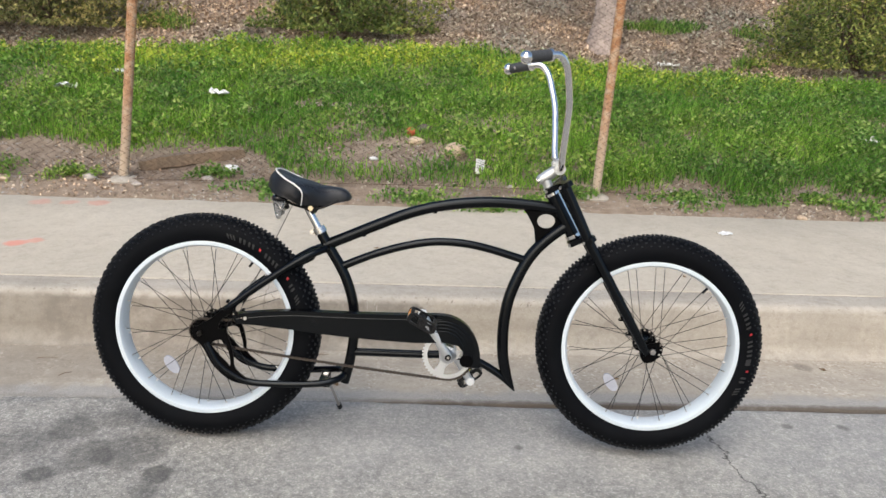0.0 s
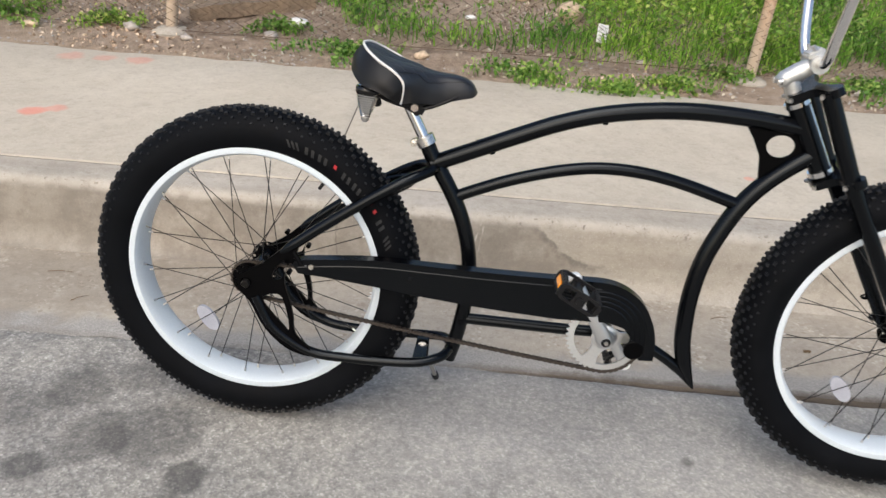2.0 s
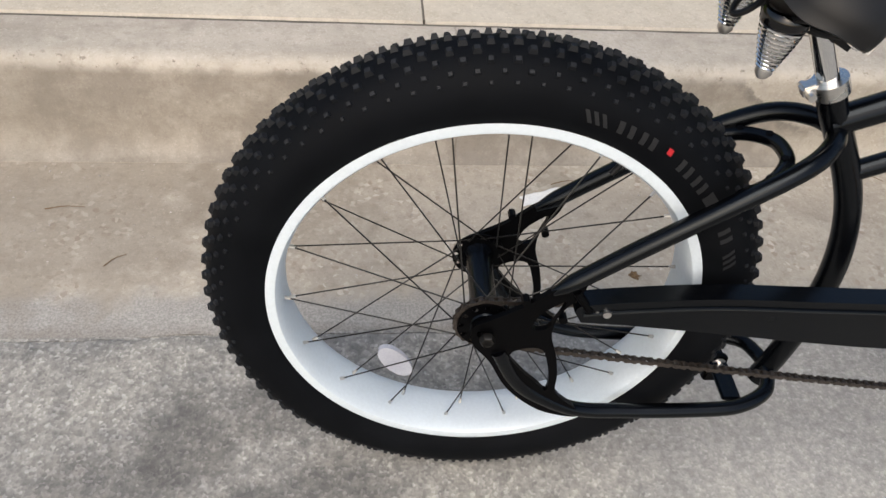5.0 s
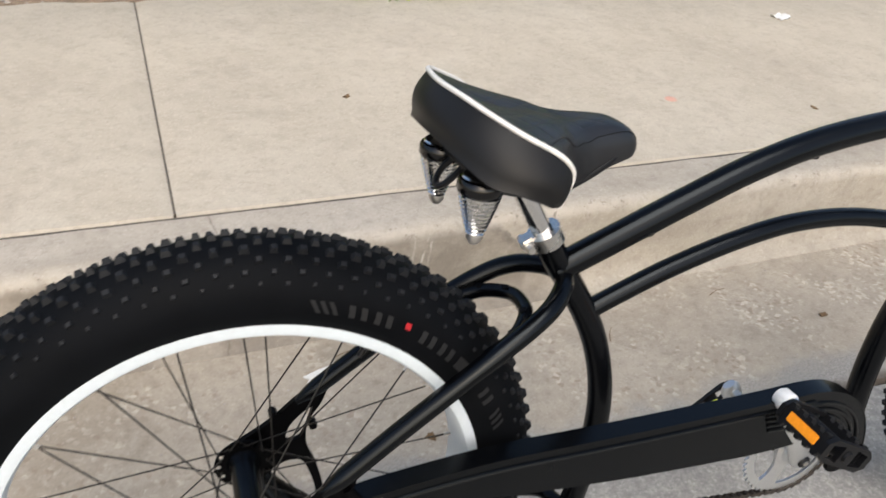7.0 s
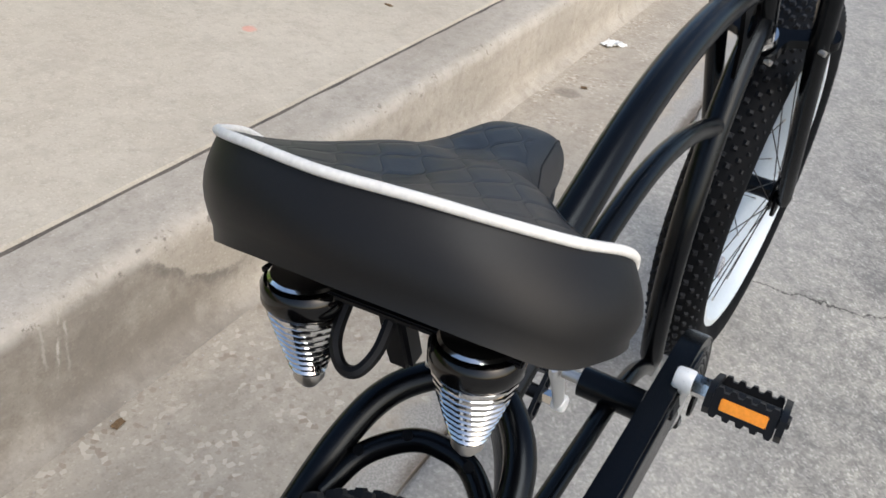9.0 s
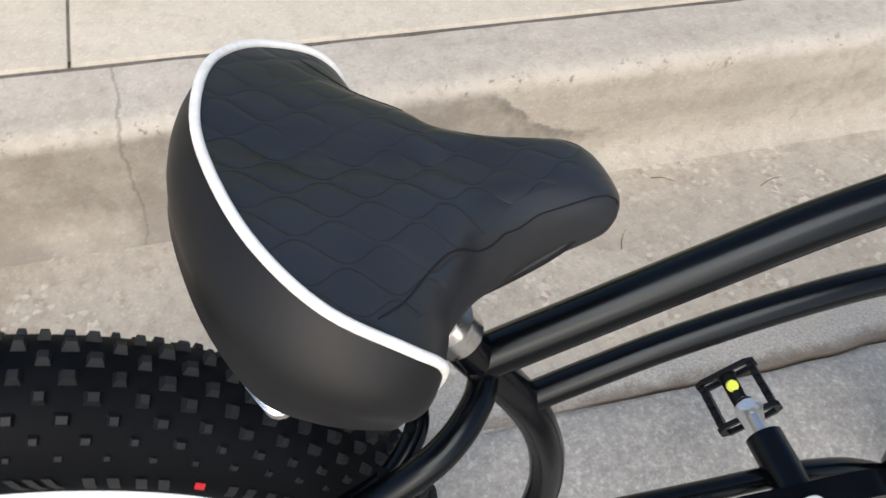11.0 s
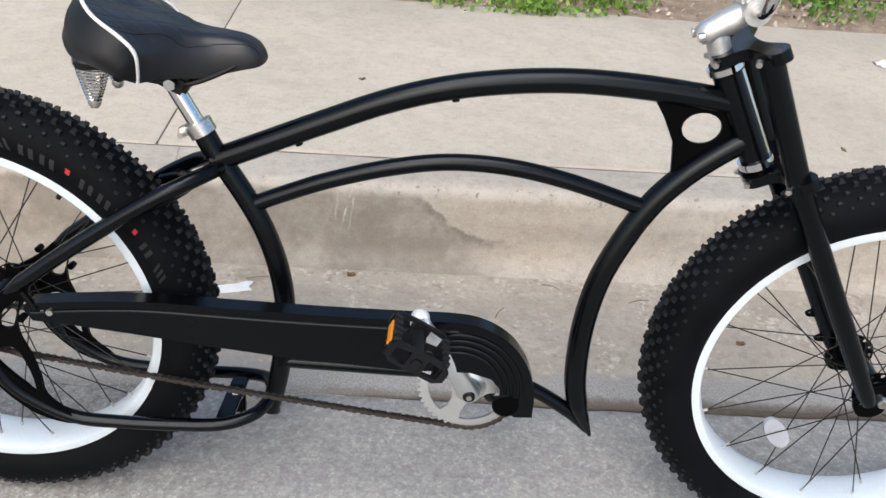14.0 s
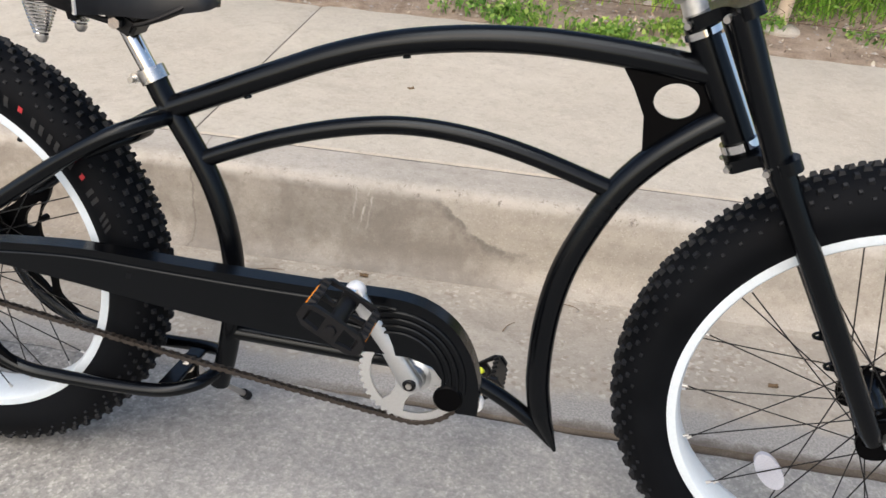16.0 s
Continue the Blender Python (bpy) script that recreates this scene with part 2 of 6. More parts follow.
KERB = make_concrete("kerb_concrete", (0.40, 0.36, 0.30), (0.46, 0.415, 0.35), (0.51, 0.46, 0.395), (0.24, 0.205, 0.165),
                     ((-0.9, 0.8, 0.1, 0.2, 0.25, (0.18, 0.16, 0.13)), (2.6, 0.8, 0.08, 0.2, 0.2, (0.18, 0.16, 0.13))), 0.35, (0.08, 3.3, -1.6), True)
GUTTER = make_concrete("gutter_concrete", (0.37, 0.325, 0.265), (0.44, 0.39, 0.32), (0.49, 0.44, 0.365), (0.22, 0.185, 0.145),
                       ((0.30, 0.71, -0.02, 0.05, 0.3, (0.16, 0.14, 0.11)), (-0.75, 0.62, -0.02, 0.36, 0.42, (0.20, 0.165, 0.125)), (-0.30, 0.68, -0.02, 0.24, 0.35, (0.20, 0.165, 0.125)), (-1.35, 0.60, -0.02, 0.42, 0.4, (0.20, 0.165, 0.125)), (2.42, 0.67, -0.02, 0.05, 0.5, (0.15, 0.13, 0.11))), 0.25, (), False, True)


def make_dirt():
    k = Tree("soil", 0.97, 0, 0.15)
    big, med, fine = k.noise(1.6, 5), k.noise(14, 6, 0.65), k.noise(120, 4, 0.7)
    c = k.ramp(med, (0.3, (0.215, 0.160, 0.116)), (0.5, (0.34, 0.26, 0.195)), (0.7, (0.45, 0.36, 0.28)))
    c = k.mix(k.span(fine, 0.5, 0.75, 0.0, 0.6), c, (0.09, 0.065, 0.045))
    c = k.mix(k.span(big, 0.45, 0.7, 0.0, 0.5), c, (0.43, 0.345, 0.262))
    return k.done(c, k.math("ADD", med, fine), 0.8, 0.02)


def make_leafy(name, cols, rough=0.6, thin=0.25):
    k = Tree(name, rough, 0, 0.3)
    r = k.random(True)
    stops = [(i / (len(cols) - 1), c) for i, c in enumerate(cols)]
    c = k.ramp(r, *stops)
    c = k.mix(k.span(k.noise(0.9, 4), 0.35, 0.65), k.mix(1.0, c, (0.72, 0.80, 0.75), "MULTIPLY"), k.mix(1.0, c, (1.25, 1.12, 0.9), "MULTIPLY"))
    k.b.inputs["Subsurface Weight"].default_value = 0.0
    out = k.done(c)
    t = k.t
    tr = t.nodes.new("ShaderNodeBsdfTranslucent")
    k.set(tr.inputs[0], c)
    mixer = t.nodes.new("ShaderNodeMixShader")
    mixer.inputs[0].default_value = thin
    t.links.new(k.b.outputs[0], mixer.inputs[1])
    t.links.new(tr.outputs[0], mixer.inputs[2])
    t.links.new(mixer.outputs[0], t.nodes["Material Output"].inputs[0])
    return out


def make_rust():
    k = Tree("rusty_steel", 0.85, 0.0, 0.3)
    med, fine = k.noise(22, 5, 0.65), k.noise(160, 3, 0.7)
    c = k.ramp(med, (0.3, (0.34, 0.145, 0.060)), (0.46, (0.52, 0.27, 0.13)), (0.6, (0.60, 0.43, 0.29)))
    c = k.mix(k.span(fine, 0.45, 0.7, 0.0, 0.6), c, (0.15, 0.06, 0.03))
    zz = k.math("ADD", k.axis(2), k.math("MULTIPLY", med, 0.5))
    c = k.mix(k.span(zz, 0.45, 1.25, 0.85, 0.05), c, (0.58, 0.49, 0.38))
    return k.done(c, fine, 0.5, 0.002)


def make_tyre(name, lo, hi, spec):
    k = Tree(name, 0.55, 0, spec)
    n, s = k.noise(300, 3), k.noise(12, 5, 0.6)
    c = k.mix(k.span(s, 0.3, 0.75), lo, hi)
    return k.done(c, n, 0.15, 0.0008, k.span(s, 0.3, 0.7, 0.55, 0.72))


def make_vinyl():
    """Saddle vinyl with leather grain and wavy stitched quilting lines."""
    k = Tree("quilted_vinyl", 0.41, 0, 0.52)
    n, cell = k.noise(14, 3), k.cells(420, "Distance")
    y = k.math("SUBTRACT", k.axis(1), 0.020)
    x = k.axis(0)
    dist = None
    for ph, shift in ((0.0, 0.504), (math.pi, 0.518)):
        w = k.math("MULTIPLY", k.math("SINE", k.math("ADD", k.math("MULTIPLY", x, 150.0), ph)), 0.0056)
        v = k.math("PINGPONG", k.math("ADD", k.math("ADD", y, w), shift), 0.0140)
        dist = v if dist is None else k.math("MINIMUM", dist, v)
    flank = k.span(k.math("SUBTRACT", k.math("ABSOLUTE", y), k.math("SUBTRACT", k.span(x, 0.270, 0.405, 0.120, 0.027), k.span(x, 0.39, 0.465, 0.0, 0.010))), -0.001, 0.002, 0.0, 1.0)
    stitch = k.math("MAXIMUM", k.span(dist, 0.0, 0.0011), flank)
    puff = k.math("MAXIMUM", k.span(dist, 0.0, 0.006), flank)
    c = k.mix(k.span(n, 0.3, 0.7), (0.0085, 0.0092, 0.0115), (0.0130, 0.0138, 0.0165))
    c = k.mix(k.span(stitch, 0.0, 1.0, 0.8, 0.0), c, (0.002, 0.002, 0.003))
    bump = k.math("ADD", k.math("ADD", k.math("MULTIPLY", stitch, 0.45), k.math("MULTIPLY", puff, 0.55)), k.math("MULTIPLY", cell, 0.05))
    return k.done(c, bump, 0.30, 0.0026)


SOIL = make_dirt()
GRASS = make_leafy("grass_blades", ((0.070, 0.165, 0.028), (0.150, 0.34, 0.048), (0.25, 0.49, 0.075), (0.44, 0.62, 0.15)), thin=0.42)
YELLOW_GRASS = make_leafy("yellowing_grass", ((0.16, 0.33, 0.035), (0.31, 0.49, 0.055), (0.49, 0.58, 0.085), (0.62, 0.66, 0.15)))
WEED = make_leafy("weed_leaves", ((0.066, 0.145, 0.032), (0.145, 0.29, 0.055), (0.25, 0.42, 0.090), (0.44, 0.56, 0.18)), thin=0.36)
BUSH = make_leafy("bush_leaves", ((0.05, 0.085, 0.024), (0.15, 0.21, 0.055), (0.30, 0.35, 0.09), (0.50, 0.49, 0.18)))
OLIVE = make_leafy("brownish_bush_leaves", ((0.060, 0.075, 0.030), (0.17, 0.19, 0.065), (0.34, 0.33, 0.125), (0.54, 0.46, 0.23)))
CHIP = make_leafy("mulch_chips", ((0.15, 0.110, 0.092), (0.33, 0.255, 0.215), (0.50, 0.410, 0.355), (0.72, 0.64, 0.57)), 0.9, 0.0)
TWIG = plain("twig_bark", (0.10, 0.07, 0.045), 0.9)
BARK = plain("pale_bark", (0.36, 0.29, 0.255), 0.9, grain=40, vary=0.4, bump=0.6)
RUST = make_rust()
WIRE = plain("weathered_wire", (0.11, 0.065, 0.038), 0.7, 0.0)
FRAME = plain("satin_black_paint", (0.0011, 0.0013, 0.0019), 0.24, 0, 0.26, 600, 0.15, 0.03)
PLATE = plain("black_steel_plate", (0.0010, 0.0010, 0.0013), 0.36, 0, 0.06)
FRAME.node_tree.nodes["Principled BSDF"].inputs["Specular Tint"].default_value = (0.86, 0.94, 1.0, 1)
TYRE = make_tyre("tyre_rubber", (0.0018, 0.0022, 0.0031), (0.0042, 0.0048, 0.0061), 0.075)
# TYRE again, lighter and bluer: sky sheen on the blocks put into the colour
TREAD = make_tyre("sheen_tread_rubber", (0.0036, 0.0043, 0.0058), (0.0082, 0.0092, 0.0115), 0.32)
RIM = plain("white_rim_paint", (0.59, 0.645, 0.68), 0.35, 0, 0.5, 200, 0.05, 0.02)
STEEL = plain("black_spoke_steel", (0.03, 0.028, 0.026), 0.35, 0.8)
CHROME = plain("chrome", (0.80, 0.79, 0.77), 0.09, 1.0, 0.5, 300, 0.04, 0.01)
ALLOY = plain("brushed_alloy", (0.66, 0.64, 0.61), 0.28, 1.0, 0.5, 400, 0.08, 0.04)
CRANK = plain("cast_alloy", (0.70, 0.71, 0.715), 0.45, 1.0, 0.5, 300, 0.05, 0.05)
EYE = plain("bright_cast_alloy", (0.84, 0.84, 0.83), 0.40, 0.10, 0.5, 200, 0.06, 0.08)
STEMALLOY = plain("dull_cast_alloy", (0.62, 0.62, 0.60), 0.50, 0.85, 0.5, 120, 0.15, 0.25)
SATIN = plain("satin_alloy", (0.58, 0.56, 0.53), 0.38, 1.0, 0.5, 400, 0.08, 0.06)
CHAINMETAL = plain("rusted_chain_steel", (0.075, 0.063, 0.054), 0.4, 0.8, 0.5, 500, 0.4, 0.1)
GRIP = plain("grip_rubber", (0.035, 0.037, 0.04), 0.7, grain=500, bump=0.3)
GLOSS = plain("gloss_black", (0.002, 0.002, 0.0022), 0.12, 0, 0.5, 500, 0.1, 0.01)
PLASTIC = plain("black_plastic", (0.0045, 0.0045, 0.0055), 0.45, 0, 0.26)
VINYL = make_vinyl()
SKIRT = plain("smooth_vinyl", (0.0085, 0.0085, 0.009), 0.46, 0, 0.25, 500, 0.1, 0.05)
PIPING = plain("white_piping", (0.72, 0.70, 0.66), 0.45)
AMBER = plain("amber_reflector", (0.85, 0.30, 0.02), 0.2)
YELLOW = plain("yellow_cap", (0.75, 0.80, 0.05), 0.35)
CLEAR = plain("clear_reflector", (0.40, 0.41, 0.46), 0.12, 0, 0.7, 900, 0.15, 0.4)
REDMARK = plain("red_print", (0.38, 0.008, 0.015), 0.5)
FAINT = plain("faint_print", (0.38, 0.37, 0.36), 0.6)
GREYMARK = plain("grey_print", (0.0095, 0.0097, 0.011), 0.45)
STONE = plain("sandstone", (0.52, 0.40, 0.28), 0.9, grain=60, vary=0.3, bump=0.5)
GREYSTONE = plain("grey_stone", (0.38, 0.34, 0.30), 0.9, grain=60, vary=0.3, bump=0.5)
BRICKRED = plain("red_clay", (0.48, 0.12, 0.05), 0.85, grain=60, vary=0.25, bump=0.4)
GRIT = plain("dark_grit", (0.12, 0.102, 0.083), 0.95, grain=150, vary=0.4, bump=0.4)
PAPER = plain("white_paper", (0.74, 0.73, 0.70), 0.7)
BOARD = plain("weathered_board", (0.24, 0.175, 0.12), 0.9, grain=45, vary=0.35, bump=0.5)
DRY = plain("dry_leaf", (0.16, 0.10, 0.05), 0.9)


# ---- mesh helpers ----
def mesh_ob(name, bm, material, smooth=True):
    me = bpy.data.meshes.new(name)
    bm.normal_update()
    bm.to_mesh(me)
    bm.free()
    for m in material if isinstance(material, (list, tuple)) else (material,):
        me.materials.append(m)
    if smooth:
        me.shade_smooth()
        me.set_sharp_from_angle(angle=radians(38))
    return new(name, me)


def part(name, bm, material, parent, label="", smooth=True):
    ob = mesh_ob(name, bm, material, smooth)
    ob.parent = parent
    return tagged(ob, label)


def share(name, me, parent, m):
    """Another object on one mesh, under parent, at the pose m."""
    ob = new(name, me)
    ob.parent, ob.matrix_basis = parent, m
    return ob


def from_arrays(name, verts, faces, material, smooth=False):
    me = bpy.data.meshes.new(name)
    me.from_pydata(verts, [], faces)
    me.materials.append(material)
    if smooth:
        me.shade_smooth()
    return new(name, me)


def curve(pts, n=8, closed=False):
    """Catmull-Rom through the points."""
    p = [Vector(q) for q in pts]
    out, cnt = [], len(p)
    for i in range(cnt if closed else cnt - 1):
        if closed:
            a, b, c, d = p[i - 1], p[i], p[(i + 1) % cnt], p[(i + 2) % cnt]
        else:
            b, c = p[i], p[i + 1]
            a = p[i - 1] if i else b * 2 - c
            d = p[i + 2] if i + 2 < cnt else c * 2 - b
        for j in range(n):
            t = j / n
            out.append(0.5 * (2 * b + (c - a) * t + (2 * a - 5 * b + 4 * c - d) * t * t + (3 * b - a - 3 * c + d) * t ** 3))
    if not closed:
        out.append(p[-1])
    return out


def sweep(bm, path, radius, sides=14, closed=False, flat=1.0, cap=True):
    """A tube along the path; radius is a number or one for each point. flat squeezes it along its second axis."""
    path = [Vector(q) for q in path]
    n = len(path)
    rad = radius if isinstance(radius, (list, tuple)) else [radius] * n
    if len(rad) != n:
        src = np.linspace(0, 1, len(rad))
        rad = np.interp(np.linspace(0, 1, n), src, rad)
    tang = [((path[(i + 1) % n] if closed or i < n - 1 else path[i]) - (path[i - 1] if closed or i else path[i])).normalized() for i in range(n)]
    up = Vector((0, 1, 0)) if abs(tang[0].y) < 0.9 else Vector((0, 0, 1))
    rings = []
    for i in range(n):
        side = (up - tang[i] * up.dot(tang[i])).normalized()
        up = side
        other = tang[i].cross(side)
        rings.append([bm.verts.new(path[i] + side * (rad[i] * math.cos(a)) + other * (rad[i] * flat * math.sin(a))) for a in (2 * math.pi * k / sides for k in range(sides))])
    for i in range(n if closed else n - 1):
        r, q = rings[i], rings[(i + 1) % n]
        for k in range(sides):
            bm.faces.new((r[k], r[(k + 1) % sides], q[(k + 1) % sides], q[k]))
    if cap and not closed:
        bm.faces.new(rings[0][::-1])
        bm.faces.new(rings[-1])
    return bm


def tube(pts, radius, n=8, sides=14, flat=1.0, closed=False):
    return sweep(bmesh.new(), curve(pts, n, closed) if len(pts) > 2 else pts, radius, sides, closed, flat)


def lathe(bm, profile, segs=64, centre=(0, 0, 0), closed=False, axis="y"):
    """Turns (radius, along) pairs round an axis."""
    rings = []
    for s in range(segs):
        a = 2 * math.pi * s / segs
        ring = []
        for r, y in profile:
            v = (r * math.cos(a), y, r * math.sin(a)) if axis == "y" else (r * math.cos(a), r * math.sin(a), y)
            ring.append(bm.verts.new(Vector(v) + Vector(centre)))
        rings.append(ring)
    m = len(profile)
    for s in range(segs):
        r, q = rings[s], rings[(s + 1) % segs]
        for k in range(m if closed else m - 1):
            bm.faces.new((r[k], q[k], q[(k + 1) % m], r[(k + 1) % m]))
    if not closed:
        for end in (0, -1):
            if profile[end][0] > 1e-6:
                bm.faces.new([rings[s][end] for s in range(segs)])
    bmesh.ops.recalc_face_normals(bm, faces=bm.faces)
    return bm


def rod(bm, a, b, r, sides=12, r2=None):
    return sweep(bm, [a, b], [r, r if r2 is None else r2], sides)


def box(bm, size, m=None, bevel=0.0):
    made = bmesh.ops.create_cube(bm, size=1)["verts"]
    bmesh.ops.scale(bm, vec=size, verts=made)
    if bevel:
        edges = list({e for v in made for e in v.link_edges})
        made = bmesh.ops.bevel(bm, geom=edges, offset=bevel, segments=2, affect="EDGES", clamp_overlap=True)["verts"]
    if m is not None:
        bmesh.ops.transform(bm, matrix=m, verts=list({v for v in made}))
    return bm


def slab(bm, outline, y0, y1, holes=()):
    """A plate with an outline in x and z, from y0 to y1. Holes are outlines bridged into it."""
    sides = []
    for y in (y0, y1):
        edges, rings = [], []
        for pts in (outline, *holes):
            vs = [bm.verts.new((x, y, z)) for x, z in pts]
            rings.append(vs)
            edges += [bm.edges.new((vs[i], vs[(i + 1) % len(vs)])) for i in range(len(vs))]
        bmesh.ops.triangle_fill(bm, use_beauty=True, use_dissolve=False, edges=edges)
        sides.append(rings)
    for p, q in zip(*sides):
        for i in range(len(p)):
            j = (i + 1) % len(p)
            bm.faces.new((p[i], p[j], q[j], q[i]))
    bmesh.ops.recalc_face_normals(bm, faces=bm.faces)
    return bm


def round_outline(pts, n=6):
    return [(p.x, p.z) for p in curve([(x, 0, z) for x, z in pts], n, True)]


def ring_outline(cx, cz, r, n=20, rz=None):
    return [(cx + r * math.cos(2 * math.pi * i / n), cz + (rz or r) * math.sin(2 * math.pi * i / n)) for i in range(n)]


def bumpy(seed, size, material, name, squash=0.6, label="", category="stone", group="stones on the bank"):
    """A weathered lump of stone."""
    bm = bmesh.new()
    bmesh.ops.create_icosphere(bm, subdivisions=3, radius=1)
    rnd = random.Random(seed)
    off = Vector((rnd.uniform(0, 50), rnd.uniform(0, 50), rnd.uniform(0, 50)))
    for v in bm.verts:
        d = 1 + 0.35 * noise.noise(v.co * 1.1 + off) + 0.12 * noise.noise(v.co * 3.2 + off)
        v.co = Vector((v.co.x * size * d, v.co.y * size * 0.8 * d, v.co.z * size * squash * d))
    return tagged(mesh_ob(name, bm, material), label, category, group)


# ---- the ground ----
KERB_Y, SEAM_Y, BACK_Y, EDGE_Y, TOP_Z = 0.812, 0.985, 2.35, 0.268, 0.20


def walk_z(y):
    return TOP_Z + 0.015 * (y - SEAM_Y)


def ground_z(x, y):
    """Height of the bank behind the pavement."""
    if y < BACK_Y:
        return -0.30
    rough = 0.035 * noise.noise((x * 1.3, y * 1.3, 0)) + 0.015 * noise.noise((x * 5, y * 5, 3))
    fade = min(1, (y - BACK_Y) / 0.4)
    if y < 2.75:
        z = walk_z(BACK_Y) - 0.012 + 0.055 * (y - BACK_Y) / 0.4
    elif y < 6.0:
        z = walk_z(BACK_Y) + 0.043 + 0.2 * (y - 2.75)
    else:
        z = walk_z(BACK_Y) + 0.693 + 0.3 * (y - 6.0) - 0.002 * max(0, y - 8) ** 2 * (y < 60)
        if y > 40:
            z = walk_z(BACK_Y) + 0.693 + 0.3 * 34 - 0.002 * 32 ** 2
    return z + rough * fade


def ground_sheet():
    xs = sorted({*np.round(np.linspace(-5, 7, 121), 3), *[s * d for s in (-1, 1) for d in (9, 14, 22, 40, 80, 160, 400)]})
    ys = sorted({-400, -150, -60, -30, -16, 0, 2.3, *np.round(np.linspace(2.351, 9, 90), 3), 10, 12, 15, 20, 28, 40, 60, 120, 400})
    verts = [(x, y, ground_z(x, y)) for y in ys for x in xs]
    w = len(xs)
    faces = [(j * w + i, j * w + i + 1, (j + 1) * w + i + 1, (j + 1) * w + i) for j in range(len(ys) - 1) for i in range(w - 1)]
    ob = from_arrays("ground", verts, faces, SOIL, True)
    return tagged(ob, "bare brown soil bank rising behind the pavement", "ground", kind="structure")


def edge_y(x):
    return EDGE_Y + 0.010 * noise.noise((x * 2.2, 0, 5)) + 0.004 * noise.noise((x * 14, 0, 9))


def strip(name, rows, xs, material, label, category):
    """A long sheet from rows of functions of x that give y and z."""
    verts = [(x, *row(x)) for row in rows for x in xs]
    w = len(xs)
    faces = [(j * w + i, j * w + i + 1, (j + 1) * w + i + 1, (j + 1) * w + i) for j in range(len(rows) - 1) for i in range(w - 1)]
    ob = from_arrays(name, verts, faces, material, True)
    ob.data.set_sharp_from_angle(angle=radians(40))
    return tagged(ob, label, category, kind="structure")


LONG = [*np.linspace(-60, -4.2, 30), *np.arange(-4, -1.2, 0.03), *np.arange(-1.2, 3, 0.010), *np.arange(3, 7, 0.03), *np.linspace(7.2, 60, 30)]


def build_road():
    dip = lambda x: -0.016 * min(1, max(0, (x - 0.2) / 1.1))
    rows = [lambda x: (-14.0, -0.05), lambda x: (-4.0, dip(x)), lambda x: (-0.6, dip(x))]
    rows += [lambda x, d=d: (edge_y(x) - d, dip(x)) for d in (0.5, 0.2, 0.05, 0.012)]
    rows += [lambda x: (edge_y(x) - 0.004, dip(x) - 0.004), lambda x: (edge_y(x) - 0.002, -0.05)]
    return strip("road", rows, LONG, ASPHALT, "worn grey asphalt road with dark oil spots", "road")


def kerb_chip(x):
    return 0.006 * noise.noise((x * 3.5, 1, 0)) + 0.006 * max(0, noise.noise((x * 17, 4, 0))) + 0.004 * max(0, noise.noise((x * 48, 9, 0)) - 0.1)


def build_kerb():
    g = [lambda x: (edge_y(x) + 0.002, -0.06), lambda x: (edge_y(x) + 0.003, -0.006), lambda x: (edge_y(x) + 0.02, -0.003), lambda x: (0.44, -0.008), lambda x: (0.60, -0.018), lambda x: (0.70, -0.027), lambda x: (KERB_Y - 0.055, -0.029)]
    gutter = strip("gutter", g, LONG, GUTTER, "stained concrete gutter apron below the kerb", "gutter")
    k = [lambda x: (KERB_Y - 0.056, -0.06), lambda x: (KERB_Y - 0.055, -0.0285), lambda x: (KERB_Y - 0.034, -0.022), lambda x: (KERB_Y - 0.018, -0.008), lambda x: (KERB_Y - 0.007, 0.020), lambda x: (KERB_Y + 0.002 + kerb_chip(x) * 0.3, 0.08), lambda x: (KERB_Y + 0.012 + kerb_chip(x), TOP_Z - 0.028),
         lambda x: (KERB_Y + 0.020 + kerb_chip(x), TOP_Z - 0.010), lambda x: (KERB_Y + 0.036 + kerb_chip(x), TOP_Z - 0.001), lambda x: (KERB_Y + 0.06, TOP_Z), lambda x: (SEAM_Y - 0.010 + 0.004 * noise.noise((x * 9, 2, 0)), TOP_Z), lambda x: (SEAM_Y - 0.004 + 0.004 * noise.noise((x * 9, 2, 0)), TOP_Z - 0.006), lambda x: (SEAM_Y - 0.002, TOP_Z - 0.05)]
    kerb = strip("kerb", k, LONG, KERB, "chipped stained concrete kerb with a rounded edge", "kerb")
    return gutter, kerb


